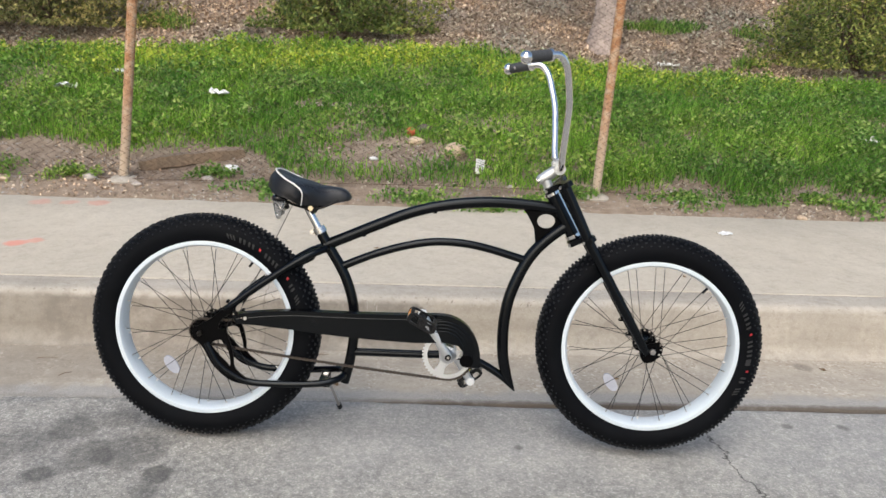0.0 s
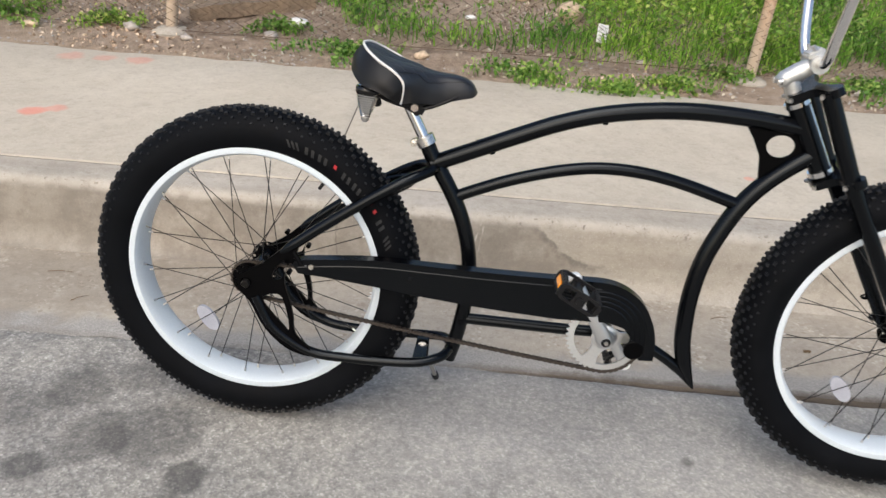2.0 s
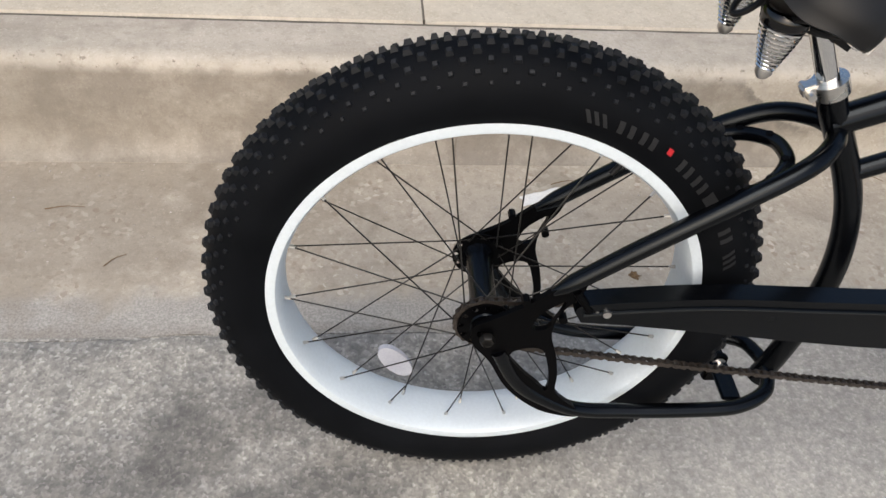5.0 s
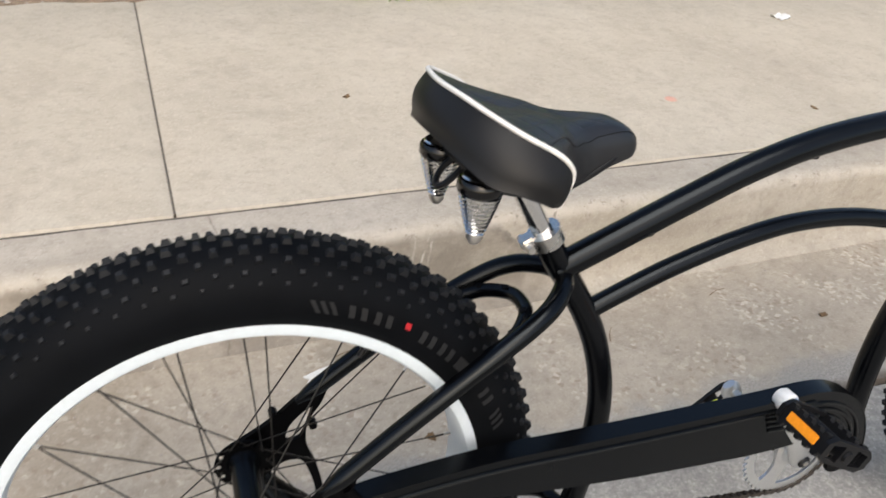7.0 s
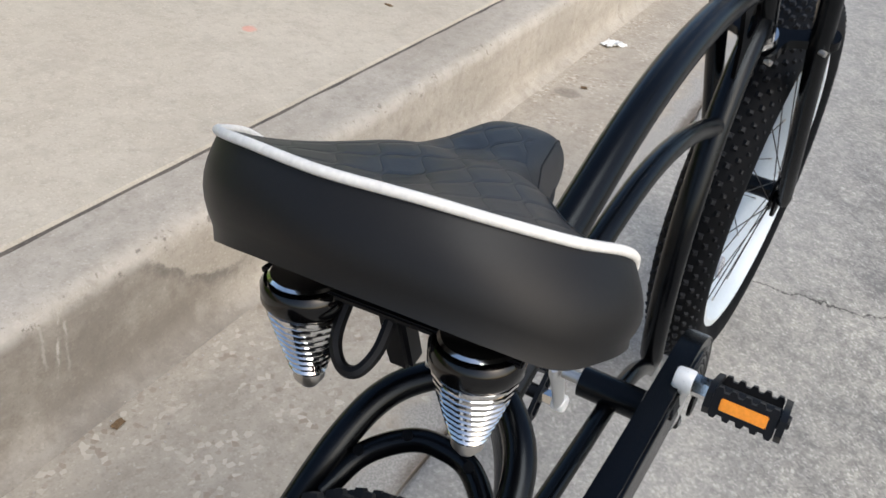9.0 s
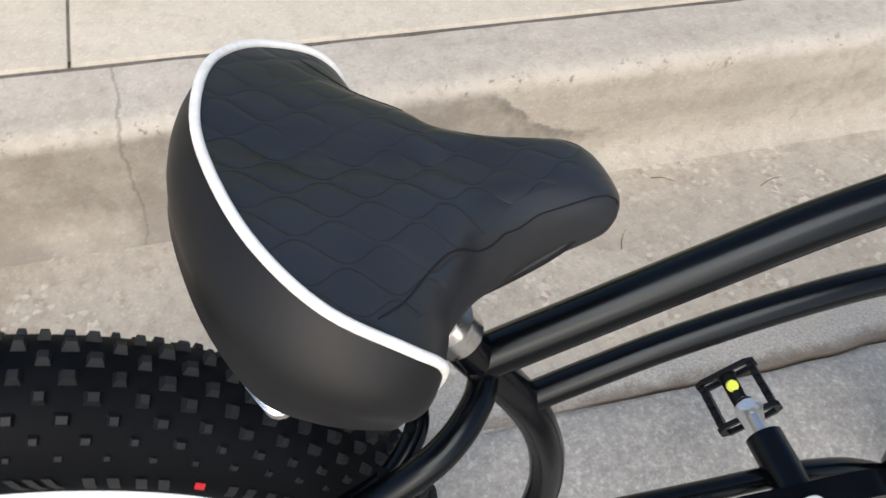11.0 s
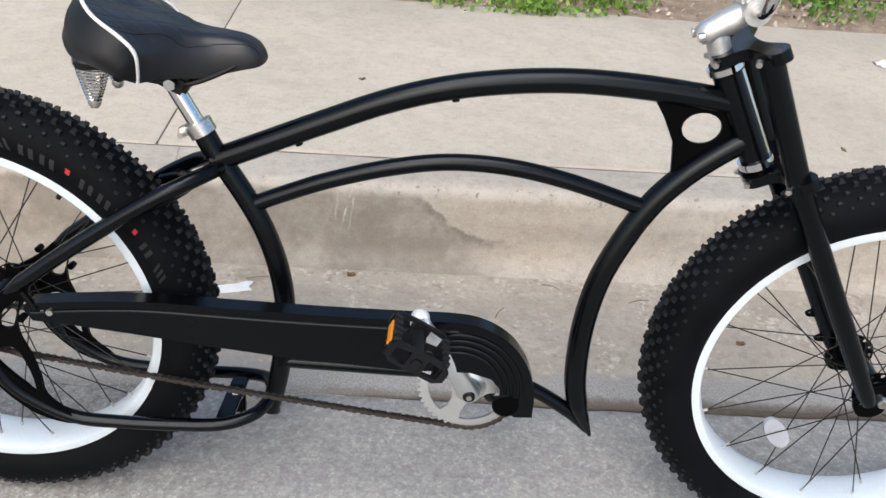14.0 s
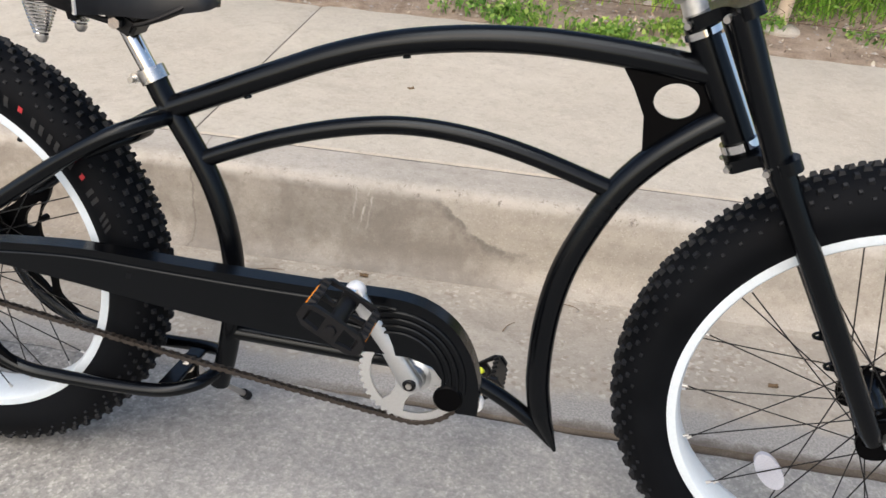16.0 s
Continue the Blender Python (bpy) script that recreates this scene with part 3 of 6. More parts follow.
def build_pavement():
    """The footway, one cast slab after another with tooled joints between."""
    root = tagged(new("pavement"), "beige concrete pavement of long cast slabs", "pavement", kind="structure")
    joint = [0.008 + 4.57 * i for i in range(-7, 8)]
    for a, b in zip(joint, joint[1:]):
        xs = np.linspace(a + 0.003, b - 0.003, 150)
        bm = bmesh.new()
        ys = [(SEAM_Y + 0.001, -0.05), (SEAM_Y + 0.003, -0.008), (SEAM_Y + 0.010, 0.0), (1.4, 0), (1.9, 0), (BACK_Y - 0.03, 0.0), (BACK_Y, -0.012), (BACK_Y + 0.005, -0.10)]
        grid = []
        for i, x in enumerate(xs):
            e = 0.006 if i in (0, len(xs) - 1) else 0.0
            back = 0.05 * noise.noise((x * 1.1, 7, 0)) + 0.025 * noise.noise((x * 6, 3, 0))
            grid.append([bm.verts.new((x, y + (back if y > 2.25 else 0), walk_z(y) + dz - e)) for y, dz in ys])
        for p, q in zip(grid, grid[1:]):
            for j in range(len(ys) - 1):
                bm.faces.new((p[j], q[j], q[j + 1], p[j + 1]))
        for s, col in ((1, grid[0]), (-1, grid[-1])):
            low = [bm.verts.new(v.co + Vector((-s * 0.001, 0, -0.06))) for v in col]
            for j in range(len(ys) - 1):
                bm.faces.new((col[j], col[j + 1], low[j + 1], low[j]))
        part("slab", bm, WALK, root)
    for x in joint[4:12]:
        bm = bmesh.new()
        box(bm, (0.0058, BACK_Y - SEAM_Y - 0.05, 0.03), pose(x, (BACK_Y + SEAM_Y) / 2, walk_z((BACK_Y + SEAM_Y) / 2) - 0.0225, math.degrees(math.atan(0.015)), 0, 0))
        part("joint_filler", bm, GRIT, root, "dirty grit packed in the joint")
    return root


ground_sheet()
build_road()
build_kerb()
build_pavement()
grit_z = lambda x: -0.016 * min(1, max(0, (x - 0.2) / 1.1)) - 0.003 - 0.012 * max(0, noise.noise((x * 3.1, 2, 1)) + 0.25 * noise.noise((x * 21, 5, 0))) - 0.014 * min(1, max(0, (x - 0.55) / 0.3))
strip("joint_grit", [lambda x: (edge_y(x) - 0.0035, grit_z(x) - 0.02), lambda x: (edge_y(x) - 0.0030, grit_z(x)), lambda x: (edge_y(x) + 0.0026, grit_z(x)), lambda x: (edge_y(x) + 0.0028, grit_z(x) - 0.02)], LONG, ASPHALT, "grey grit packed in the joint along the gutter", "grit")
under = bmesh.new()
box(under, (120, 1.3, 0.02), pose(0, 0.75, -0.075))
box(under, (120, 0.009, 0.03), pose(0, SEAM_Y - 0.0005, TOP_Z - 0.0195))
tagged(mesh_ob("bedding", under, GRIT), "dark grit in the joints between road and gutter", "grit", kind="structure")


# ---- the bicycle ----
def build_bike():
    root = new("bicycle")
    root.matrix_world = pose(0.0196, 0.0286, 0.0170, -7.74, -0.22, -2.91) @ Matrix.Scale(0.9716, 4)
    tagged(root, "matte black stretched cruiser bicycle with fat white-rimmed wheels on a kickstand", "bicycle")
    return root


BIKE = build_bike()
TUBE = 0.0185


# the front end is turned a little to the right
STEER = Matrix.Translation((1.175, 0, 0.794)) @ Matrix.Rotation(radians(-3.3), 4, Vector((-0.5, 0, 0.866))) @ Matrix.Translation((-1.175, 0, -0.794))


def xz(pts, y=0.0):
    return [(x, y, z) for x, z in pts]


def build_frame():
    part("top_tube", tube(xz([(0.392, 0.659), (0.478, 0.697), (0.566, 0.736), (0.654, 0.773), (0.741, 0.800), (0.835, 0.8175), (0.931, 0.826), (1.025, 0.825), (1.110, 0.819), (1.158, 0.8135)]), TUBE), FRAME, BIKE)
    part("lower_tube", tube(xz([(0.438, 0.584), (0.500, 0.612), (0.569, 0.640), (0.660, 0.668), (0.751, 0.685), (0.845, 0.685), (0.942, 0.669), (1.062, 0.636)]), 0.0135), FRAME, BIKE)
    part("seat_tube", tube(xz([(0.378, 0.704), (0.391, 0.678), (0.415, 0.640), (0.445, 0.590), (0.468, 0.542), (0.486, 0.485), (0.496, 0.425), (0.497, 0.365), (0.491, 0.305), (0.480, 0.240), (0.466, 0.185)]), 0.0175), FRAME, BIKE)
    dn = xz([(1.198, 0.760), (1.158, 0.730), (1.115, 0.691), (1.075, 0.640), (1.041, 0.571), (1.0155, 0.494), (1.004, 0.404), (1.0065, 0.310), (1.019, 0.247), (1.035, 0.211), (1.053, 0.175)])
    part("down_tube", tube(dn, [0.0195] * 8 + [0.019, 0.012, 0.003]), FRAME, BIKE)
    part("bottom_tube", tube(xz([(0.494, 0.294), (0.60, 0.294), (0.722, 0.294), (0.82, 0.296), (0.88, 0.288), (0.935, 0.270), (1.000, 0.231), (1.045, 0.184)]), [0.0135] * 6 + [0.013, 0.004]), FRAME, BIKE)
    bm = bmesh.new()
    rod(bm, (1.135, 0, 0.872), (1.225, 0, 0.716), 0.0215, 24)
    part("head_tube", bm, FRAME, BIKE)
    for c in ((1.1375, 0.8675, 1.1420, 0.8595), (1.2165, 0.7310, 1.2220, 0.7212)):
        bm = bmesh.new()
        rod(bm, (c[0], 0, c[1]), (c[2], 0, c[3]), 0.0262, 24)
        part("headset_cup", bm, CHROME, BIKE, "chrome headset cup")
    bm = bmesh.new()
    outer = [(1.044, 0.815), (1.088, 0.815), (1.158, 0.806), (1.186, 0.78), (1.190, 0.752), (1.158, 0.728), (1.118, 0.692), (1.093, 0.668), (1.0945, 0.70), (1.088, 0.745), (1.068, 0.782)]
    slab(bm, outer, -0.003, 0.003, [ring_outline(1.1265, 0.7705, 0.030, 24, 0.024)])
    part("gusset_plate", bm, PLATE, BIKE, "black gusset plate with a round hole", False)
    bm = bmesh.new()
    rod(bm, (0.817, -0.045, 0.315), (0.817, 0.045, 0.315), 0.023, 20)
    part("bottom_bracket", bm, FRAME, BIKE)
    for x, z, dx, dz in ((0.520, 0.705, 0.35, -0.9), (0.755, 0.793, 0.15, -0.95)):
        bm = bmesh.new()
        rod(bm, (x, 0, z), (x + dx * 0.012, 0, z + dz * 0.012), 0.006, 8)
        part("cable_guide", bm, FRAME, BIKE)
    for s in (-1, 1):
        st = [(0.404, s * 0.006, 0.652), (0.392, s * 0.030, 0.650), (0.365, s * 0.056, 0.641), (0.330, s * 0.070, 0.624), (0.272, s * 0.078, 0.588), (0.181, s * 0.083, 0.524), (0.105, s * 0.086, 0.466), (0.078, s * 0.087, 0.446)]
        part("seat_stay", tube(st, [0.0125] * 6 + [0.0120, 0.0055]), FRAME, BIKE)
        loop = [(0.020, s * 0.088, 0.335), (0.055, s * 0.087, 0.268), (0.103, s * 0.085, 0.228), (0.156, s * 0.083, 0.203), (0.222, s * 0.080, 0.197), (0.320, s * 0.078, 0.198), (0.400, s * 0.074, 0.203), (0.448, s * 0.055, 0.212), (0.465, s * 0.025, 0.215), (0.470, 0, 0.215)]
        part("chain_stay", tube(loop, 0.0115), FRAME, BIKE)
        y = s * 0.088
        bm = bmesh.new()
        out = round_outline([(-0.019, 0.381), (-0.002, 0.394), (0.040, 0.420), (0.085, 0.458), (0.118, 0.470), (0.112, 0.442), (0.092, 0.410), (0.088, 0.372), (0.101, 0.330), (0.109, 0.290), (0.114, 0.250), (0.150, 0.214), (0.150, 0.196), (0.094, 0.211), (0.042, 0.258), (0.010, 0.316), (-0.016, 0.350)], 4)
        slab(bm, out, y - 0.004, y + 0.004, [round_outline([(0.060, 0.383), (0.080, 0.384), (0.092, 0.412), (0.098, 0.434), (0.086, 0.428), (0.066, 0.408)], 3), round_outline([(0.036, 0.330), (0.058, 0.345), (0.080, 0.342), (0.090, 0.318), (0.098, 0.285), (0.098, 0.256), (0.082, 0.272), (0.058, 0.297)], 3), ring_outline(-0.009, 0.370, 0.004, 10, 0.006)])
        part("dropout", bm, PLATE, BIKE, "pierced black dropout plate", False)
        for px, pz in ((0.045, 0.432), (0.10, 0.463), (0.098, 0.402)):
            bm = bmesh.new()
            rod(bm, (px, y - 0.007, pz), (px, y + 0.007, pz), 0.006, 8)
            part("dropout_bolt", bm, PLATE, BIKE)
    arc = [(0.315, -0.072, 0.607), (0.352, -0.060, 0.622), (0.378, -0.030, 0.632), (0.384, 0.0, 0.634), (0.378, 0.030, 0.632), (0.352, 0.060, 0.622), (0.315, 0.072, 0.607)]
    br = [(x - 0.032, y * 0.92, z - 0.016) for x, y, z in arc]
    bridge = part("stay_bridge", tube(br, 0.0095), FRAME, BIKE)
    for i in (1, 2, 4, 5):
        bm = bmesh.new()
        p = Vector(br[i])
        rod(bm, p + Vector((-0.004, 0, 0.0075)), p + Vector((-0.005, 0, 0.0100)), 0.0045, 8)
        part("drain_hole", bm, TYRE, bridge)


def build_wheel(name, centre, rear):
    w = new(name)
    w.parent = BIKE
    w.matrix_basis = Matrix.Translation(centre) if rear else STEER @ Matrix.Translation(centre)
    bm = bmesh.new()
    lathe(bm, [(0.284, -0.042), (0.292, -0.0425), (0.298, -0.041), (0.300, -0.037), (0.296, -0.034), (0.292, 0.0), (0.296, 0.034), (0.300, 0.037), (0.298, 0.041), (0.292, 0.0425), (0.284, 0.042), (0.281, 0.038), (0.277, 0.022), (0.2755, 0.0), (0.277, -0.022), (0.281, -0.038)], 128, closed=True)
    part("rim", bm, RIM, w, "broad white painted rim")
    prof = [(0.289, -0.036), (0.299, -0.0425), (0.3127, -0.0490), (0.3275, -0.0525), (0.3405, -0.0515), (0.353, -0.0460), (0.3635, -0.0365), (0.3705, -0.0250), (0.3747, -0.012), (0.376, 0.0)]
    grow = 0.0045 if rear else 0.0015
    prof = [(r + grow * max(0, (r - 0.3275) / 0.0485), y) for r, y in prof]
    prof += [(r, -y) for r, y in prof[-2::-1]]
    bm = bmesh.new()
    lathe(bm, prof + [(0.287, 0.030), (0.285, 0.0), (0.287, -0.030)], 128, closed=True)
    part("tyre", bm, TYRE, w, "black fat balloon tyre")
    # tread blocks: rows of (radius, across, length, width, phase)
    verts, faces = [], []
    count = 78
    rows = ((0.3760, 0.0070, 0.0125, 0.0100, 0.0), (0.3760, -0.0070, 0.0125, 0.0100, 0.5), (0.3733, 0.0200, 0.0120, 0.0095, 0.5), (0.3733, -0.0200, 0.0120, 0.0095, 0.0),
            (0.3670, 0.0315, 0.0115, 0.0085, 0.05), (0.3670, -0.0315, 0.0115, 0.0085, 0.55), (0.3590, 0.0405, 0.0098, 0.0070, 0.55), (0.3590, -0.0405, 0.0098, 0.0070, 0.05), (0.3502, 0.0472, 0.0078, 0.0056, 0.05), (0.3502, -0.0472, 0.0078, 0.0056, 0.55))
    for r, y, ln, wd, ph in rows:
        r, ln, wd = r + grow * (r - 0.3275) / 0.0485, ln * 0.92, wd * 0.92
        tilt = math.atan2(y * 1.15, r - 0.32)
        out = Vector((math.cos(tilt), math.sin(tilt)))
        side = Vector((-out.y, out.x))
        for i in range(count):
            a = 2 * math.pi * (i + ph) / count
            half = ln / 2 / r * (0.92 if i % 2 else 0.74)
            hh = 0.0072 if abs(y) < 0.035 else 0.0060 if abs(y) < 0.045 else 0.0042
            base = len(verts)
            for up, sc in ((-0.003, 1.25), (hh - 0.002, 0.66)):
                for da in (-half * sc, half * sc):
                    for dy in (-wd / 2 * sc, wd / 2 * sc):
                        q = Vector((r, y)) + out * up + side * dy
                        verts.append((q.x * math.cos(a + da), q.y, q.x * math.sin(a + da)))
            faces += [(base + 4, base + 5, base + 7, base + 6), (base, base + 4, base + 6, base + 2), (base + 1, base + 3, base + 7, base + 5), (base, base + 1, base + 5, base + 4), (base + 2, base + 6, base + 7, base + 3)]
    tread = tagged(from_arrays("tread", verts, faces, TREAD), "chunky off-road tread blocks", kind="stuff")
    tread.parent = w
    # hub
    half = 0.078 if rear else 0.062
    bm = bmesh.new()
    lathe(bm, [(0.012, -half), (0.022, -half + 0.002), (0.024, -half + 0.006), (0.022, -half + 0.010), (0.019, -half + 0.020), (0.0185, half - 0.020), (0.022, half - 0.010), (0.024, half - 0.006), (0.022, half - 0.002), (0.012, half)], 32)
    hub = part("hub", bm, FRAME, w, "black hub with drilled flanges")
    for s in (-1, 1):
        bm = bmesh.new()
        y = s * (half - 0.006)
        slab(bm, ring_outline(0, 0, 0.039, 36), y - 0.0015, y + 0.0015, [ring_outline(0.0335 * math.cos(a), 0.0335 * math.sin(a), 0.0042, 8) for a in (2 * math.pi * k / 12 for k in range(12))] + [ring_outline(0, 0, 0.020, 20)])
        part("hub_flange", bm, PLATE, hub, "drilled black flange", False)
    for s in (-1, 1):
        bm = bmesh.new()
        e = 0.106 if rear else 0.090
        rod(bm, (0, s * half, 0), (0, s * e, 0), 0.006, 12)
        lathe(bm, [(0.0, s * e), (0.0085, s * e), (0.0105, s * (e - 0.003)), (0.0105, s * (e - 0.010)), (0.0, s * (e - 0.010))], 6)
        part("axle_nut", bm, STEEL if rear else SATIN, w, "dull steel axle nut")
    # spokes laced in crossing pairs
    n = 18
    bm = bmesh.new()
    rod(bm, (0, 0, 0), (0, 0, 1), 1.0, 6)
    stick = bpy.data.meshes.new("spoke")
    bm.to_mesh(stick)
    bm.free()
    stick.materials.append(STEEL)
    bm = bmesh.new()
    rod(bm, (0, 0, 0), (0, 0, 0.012), 0.0028, 8, 0.0022)
    nip = bpy.data.meshes.new("nipple")
    bm.to_mesh(nip)
    bm.free()
    nip.materials.append(SATIN)
    for s in (-1, 1):
        for i in range(n):
            a = 2 * math.pi * (i + (0.25 if s > 0 else 0.0)) / n + 0.06
            swing = 1.05 if i % 2 else -1.05
            rim_p = Vector((0.2795 * math.cos(a), s * 0.012, 0.2795 * math.sin(a)))
            hub_p = Vector((0.029 * math.cos(a + swing), s * (half - 0.006), 0.029 * math.sin(a + swing)))
            way = rim_p - hub_p
            m = Matrix.Translation(hub_p) @ way.to_track_quat("Z", "Y").to_matrix().to_4x4()
            share("spoke", stick, w, m @ Matrix.Diagonal((0.0011, 0.0011, way.length, 1)))
            share("nipple", nip, w, Matrix.Translation(rim_p) @ (-way).to_track_quat("Z", "Y").to_matrix().to_4x4())
    # valve
    a = radians(56 if rear else 49)
    bm = bmesh.new()
    rod(bm, (0.278 * math.cos(a), -0.004, 0.278 * math.sin(a)), (0.252 * math.cos(a), -0.006, 0.252 * math.sin(a)), 0.0042, 10)
    part("valve", bm, PLASTIC, w, "black valve stem")
    # wheel reflector clipped between two spokes
    a = radians(229)
    bm = bmesh.new()
    d = 0.180
    m = Matrix.Translation((d * math.cos(a), -0.020, d * math.sin(a))) @ Matrix.Rotation(-a - radians(78), 4, "Y")
    prof = round_outline([(-0.036, 0.0), (-0.026, -0.013), (0.0, -0.018), (0.026, -0.013), (0.036, 0.0), (0.026, 0.013), (0.0, 0.018), (-0.026, 0.013)], 4)
    slab(bm, prof, -0.004, 0.004)
    bmesh.ops.transform(bm, matrix=m, verts=bm.verts)
    part("reflector", bm, CLEAR, w, "clear plastic spoke reflector")
    # printed marks on the sidewall: plain bars of their size, two of them red
    a0, sgn = (radians(76), -1) if rear else (radians(32), -1)
    widths = [0.007, 0.007, 0.007, None, 0.0285, 0.0285, 0.0285, 0.0285, 0.0285, 0.0285, 0.0285, 0.0285, None, 0.007, 0.007, 0.007]
    a = a0
    for i, ln in enumerate(widths):
        if ln is None:
            a += sgn * 0.010 / 0.322
            continue
        bm = bmesh.new()
        steps = 3
        lean = 0.010 if ln < 0.01 else 0.004
        ring = []
        for j in range(steps + 1):
            t = j / steps
            for k, (r, y) in enumerate(((0.3205, -0.0515), (0.3285, -0.0532), (0.3365, -0.0526))):
                b = a + sgn * (ln * 0.78 * t - lean * (k - 1) * 0.5) / r
                ring.append(bm.verts.new((r * math.cos(b), y - 0.0006, r * math.sin(b))))
        red = i in (6, 10)
        for j in range(steps):
            for k in range(2):
                if red and (j != 1 or k == 0) or not red and ln > 0.01 and j == 1 and i % 3:
                    continue
                q = j * 3 + k
                bm.faces.new((ring[q], ring[q + 1], ring[q + 4], ring[q + 3]))
        part("sidewall_mark", bm, REDMARK if red else GREYMARK, w, "red printed bar" if red else "grey printed bar")
        a += sgn * (ln + 0.003) / 0.322
    return w


def build_fork():
    fork = new("fork")
    fork.parent, fork.matrix_basis = BIKE, STEER @ Matrix.Translation((0.008, 0, 0))
    axis = Vector((0.090, 0, -0.156)).normalized()
    for s in (-1, 1):
        y = s * 0.078
        top, mid, low = Vector((1.163, y, 0.902)), Vector((1.257, y, 0.715)), Vector((1.474, y, 0.352))
        bend = mid + (low - mid) * 0.08
        bm = bmesh.new()
        sweep(bm, [top, top + (mid - top) * 0.95, mid, bend, bend + (low - bend) * 0.5, low + (bend - low) * 0.05, low], [0.0172, 0.0172, 0.0172, 0.0162, 0.0158, 0.0148, 0.011], 20)
        part("fork_leg", bm, FRAME, fork)
        bm = bmesh.new()
        out = round_outline([(1.470, 0.375), (1.455, 0.345), (1.470, 0.318), (1.500, 0.322), (1.512, 0.350), (1.500, 0.385)], 4)
        slab(bm, out, y - s * 0.012 - 0.003, y - s * 0.012 + 0.003, [ring_outline(1.470, 0.343, 0.006, 10)])
        part("fork_end", bm, PLATE, fork, "", False)
        if s > 0:
            for px, pz in ((1.419, 0.424), (1.449, 0.374)):
                bm = bmesh.new()
                slab(bm, round_outline([(px - 0.018, pz - 0.003), (px - 0.010, pz - 0.008), (px + 0.016, pz - 0.004), (px + 0.010, pz + 0.010), (px - 0.010, pz + 0.005)], 3), y - 0.003, y + 0.003, [ring_outline(px - 0.011, pz - 0.001, 0.003, 8)])
                part("brake_mount", bm, FRAME, fork)
    for name, c, lift in (("upper_crown", Vector((1.140, 0, 0.888)), 0.0), ("lower_crown", Vector((1.228, 0, 0.712)), 0.0)):
        bm = bmesh.new()
        q = Vector((0, 0, 1)).rotation_difference(-axis).to_matrix().to_4x4()
        fwd = 0.036
        pts = [(-0.028, -0.028), (0.010, -0.040), (fwd - 0.012, -0.098), (fwd + 0.010, -0.100), (fwd + 0.016, -0.080), (0.034, -0.040), (0.030, 0), (0.034, 0.040), (fwd + 0.016, 0.080), (fwd + 0.010, 0.100), (fwd - 0.012, 0.098), (0.010, 0.040), (-0.028, 0.028), (-0.034, 0)]
        slab(bm, [(p.x, p.z) for p in curve([(x, 0, y) for x, y in pts], 4, True)], -0.0085, 0.0085)
        bmesh.ops.transform(bm, matrix=Matrix.Translation(c) @ q @ Matrix.Rotation(radians(90), 4, "X"), verts=bm.verts)
        crown = part(name, bm, FRAME, fork)
        for px, py in ((-0.031, -0.020), (0.012, -0.083), (-0.031, 0.020), (0.012, 0.083)):
            bm = bmesh.new()
            p = c + q @ Vector((px, py, 0))
            rod(bm, p, p + q @ Vector((-0.004, -0.010 if py < 0 else 0.010, 0)), 0.0045, 8)
            part("bolt", bm, SATIN, crown, "bright steel bolt")
    bm = bmesh.new()
    rod(bm, (1.150, 0, 0.862), (1.238, 0, 0.706), 0.0100, 16)
    part("steerer_brace", bm, CHROME, fork, "chrome steerer brace behind the head tube")


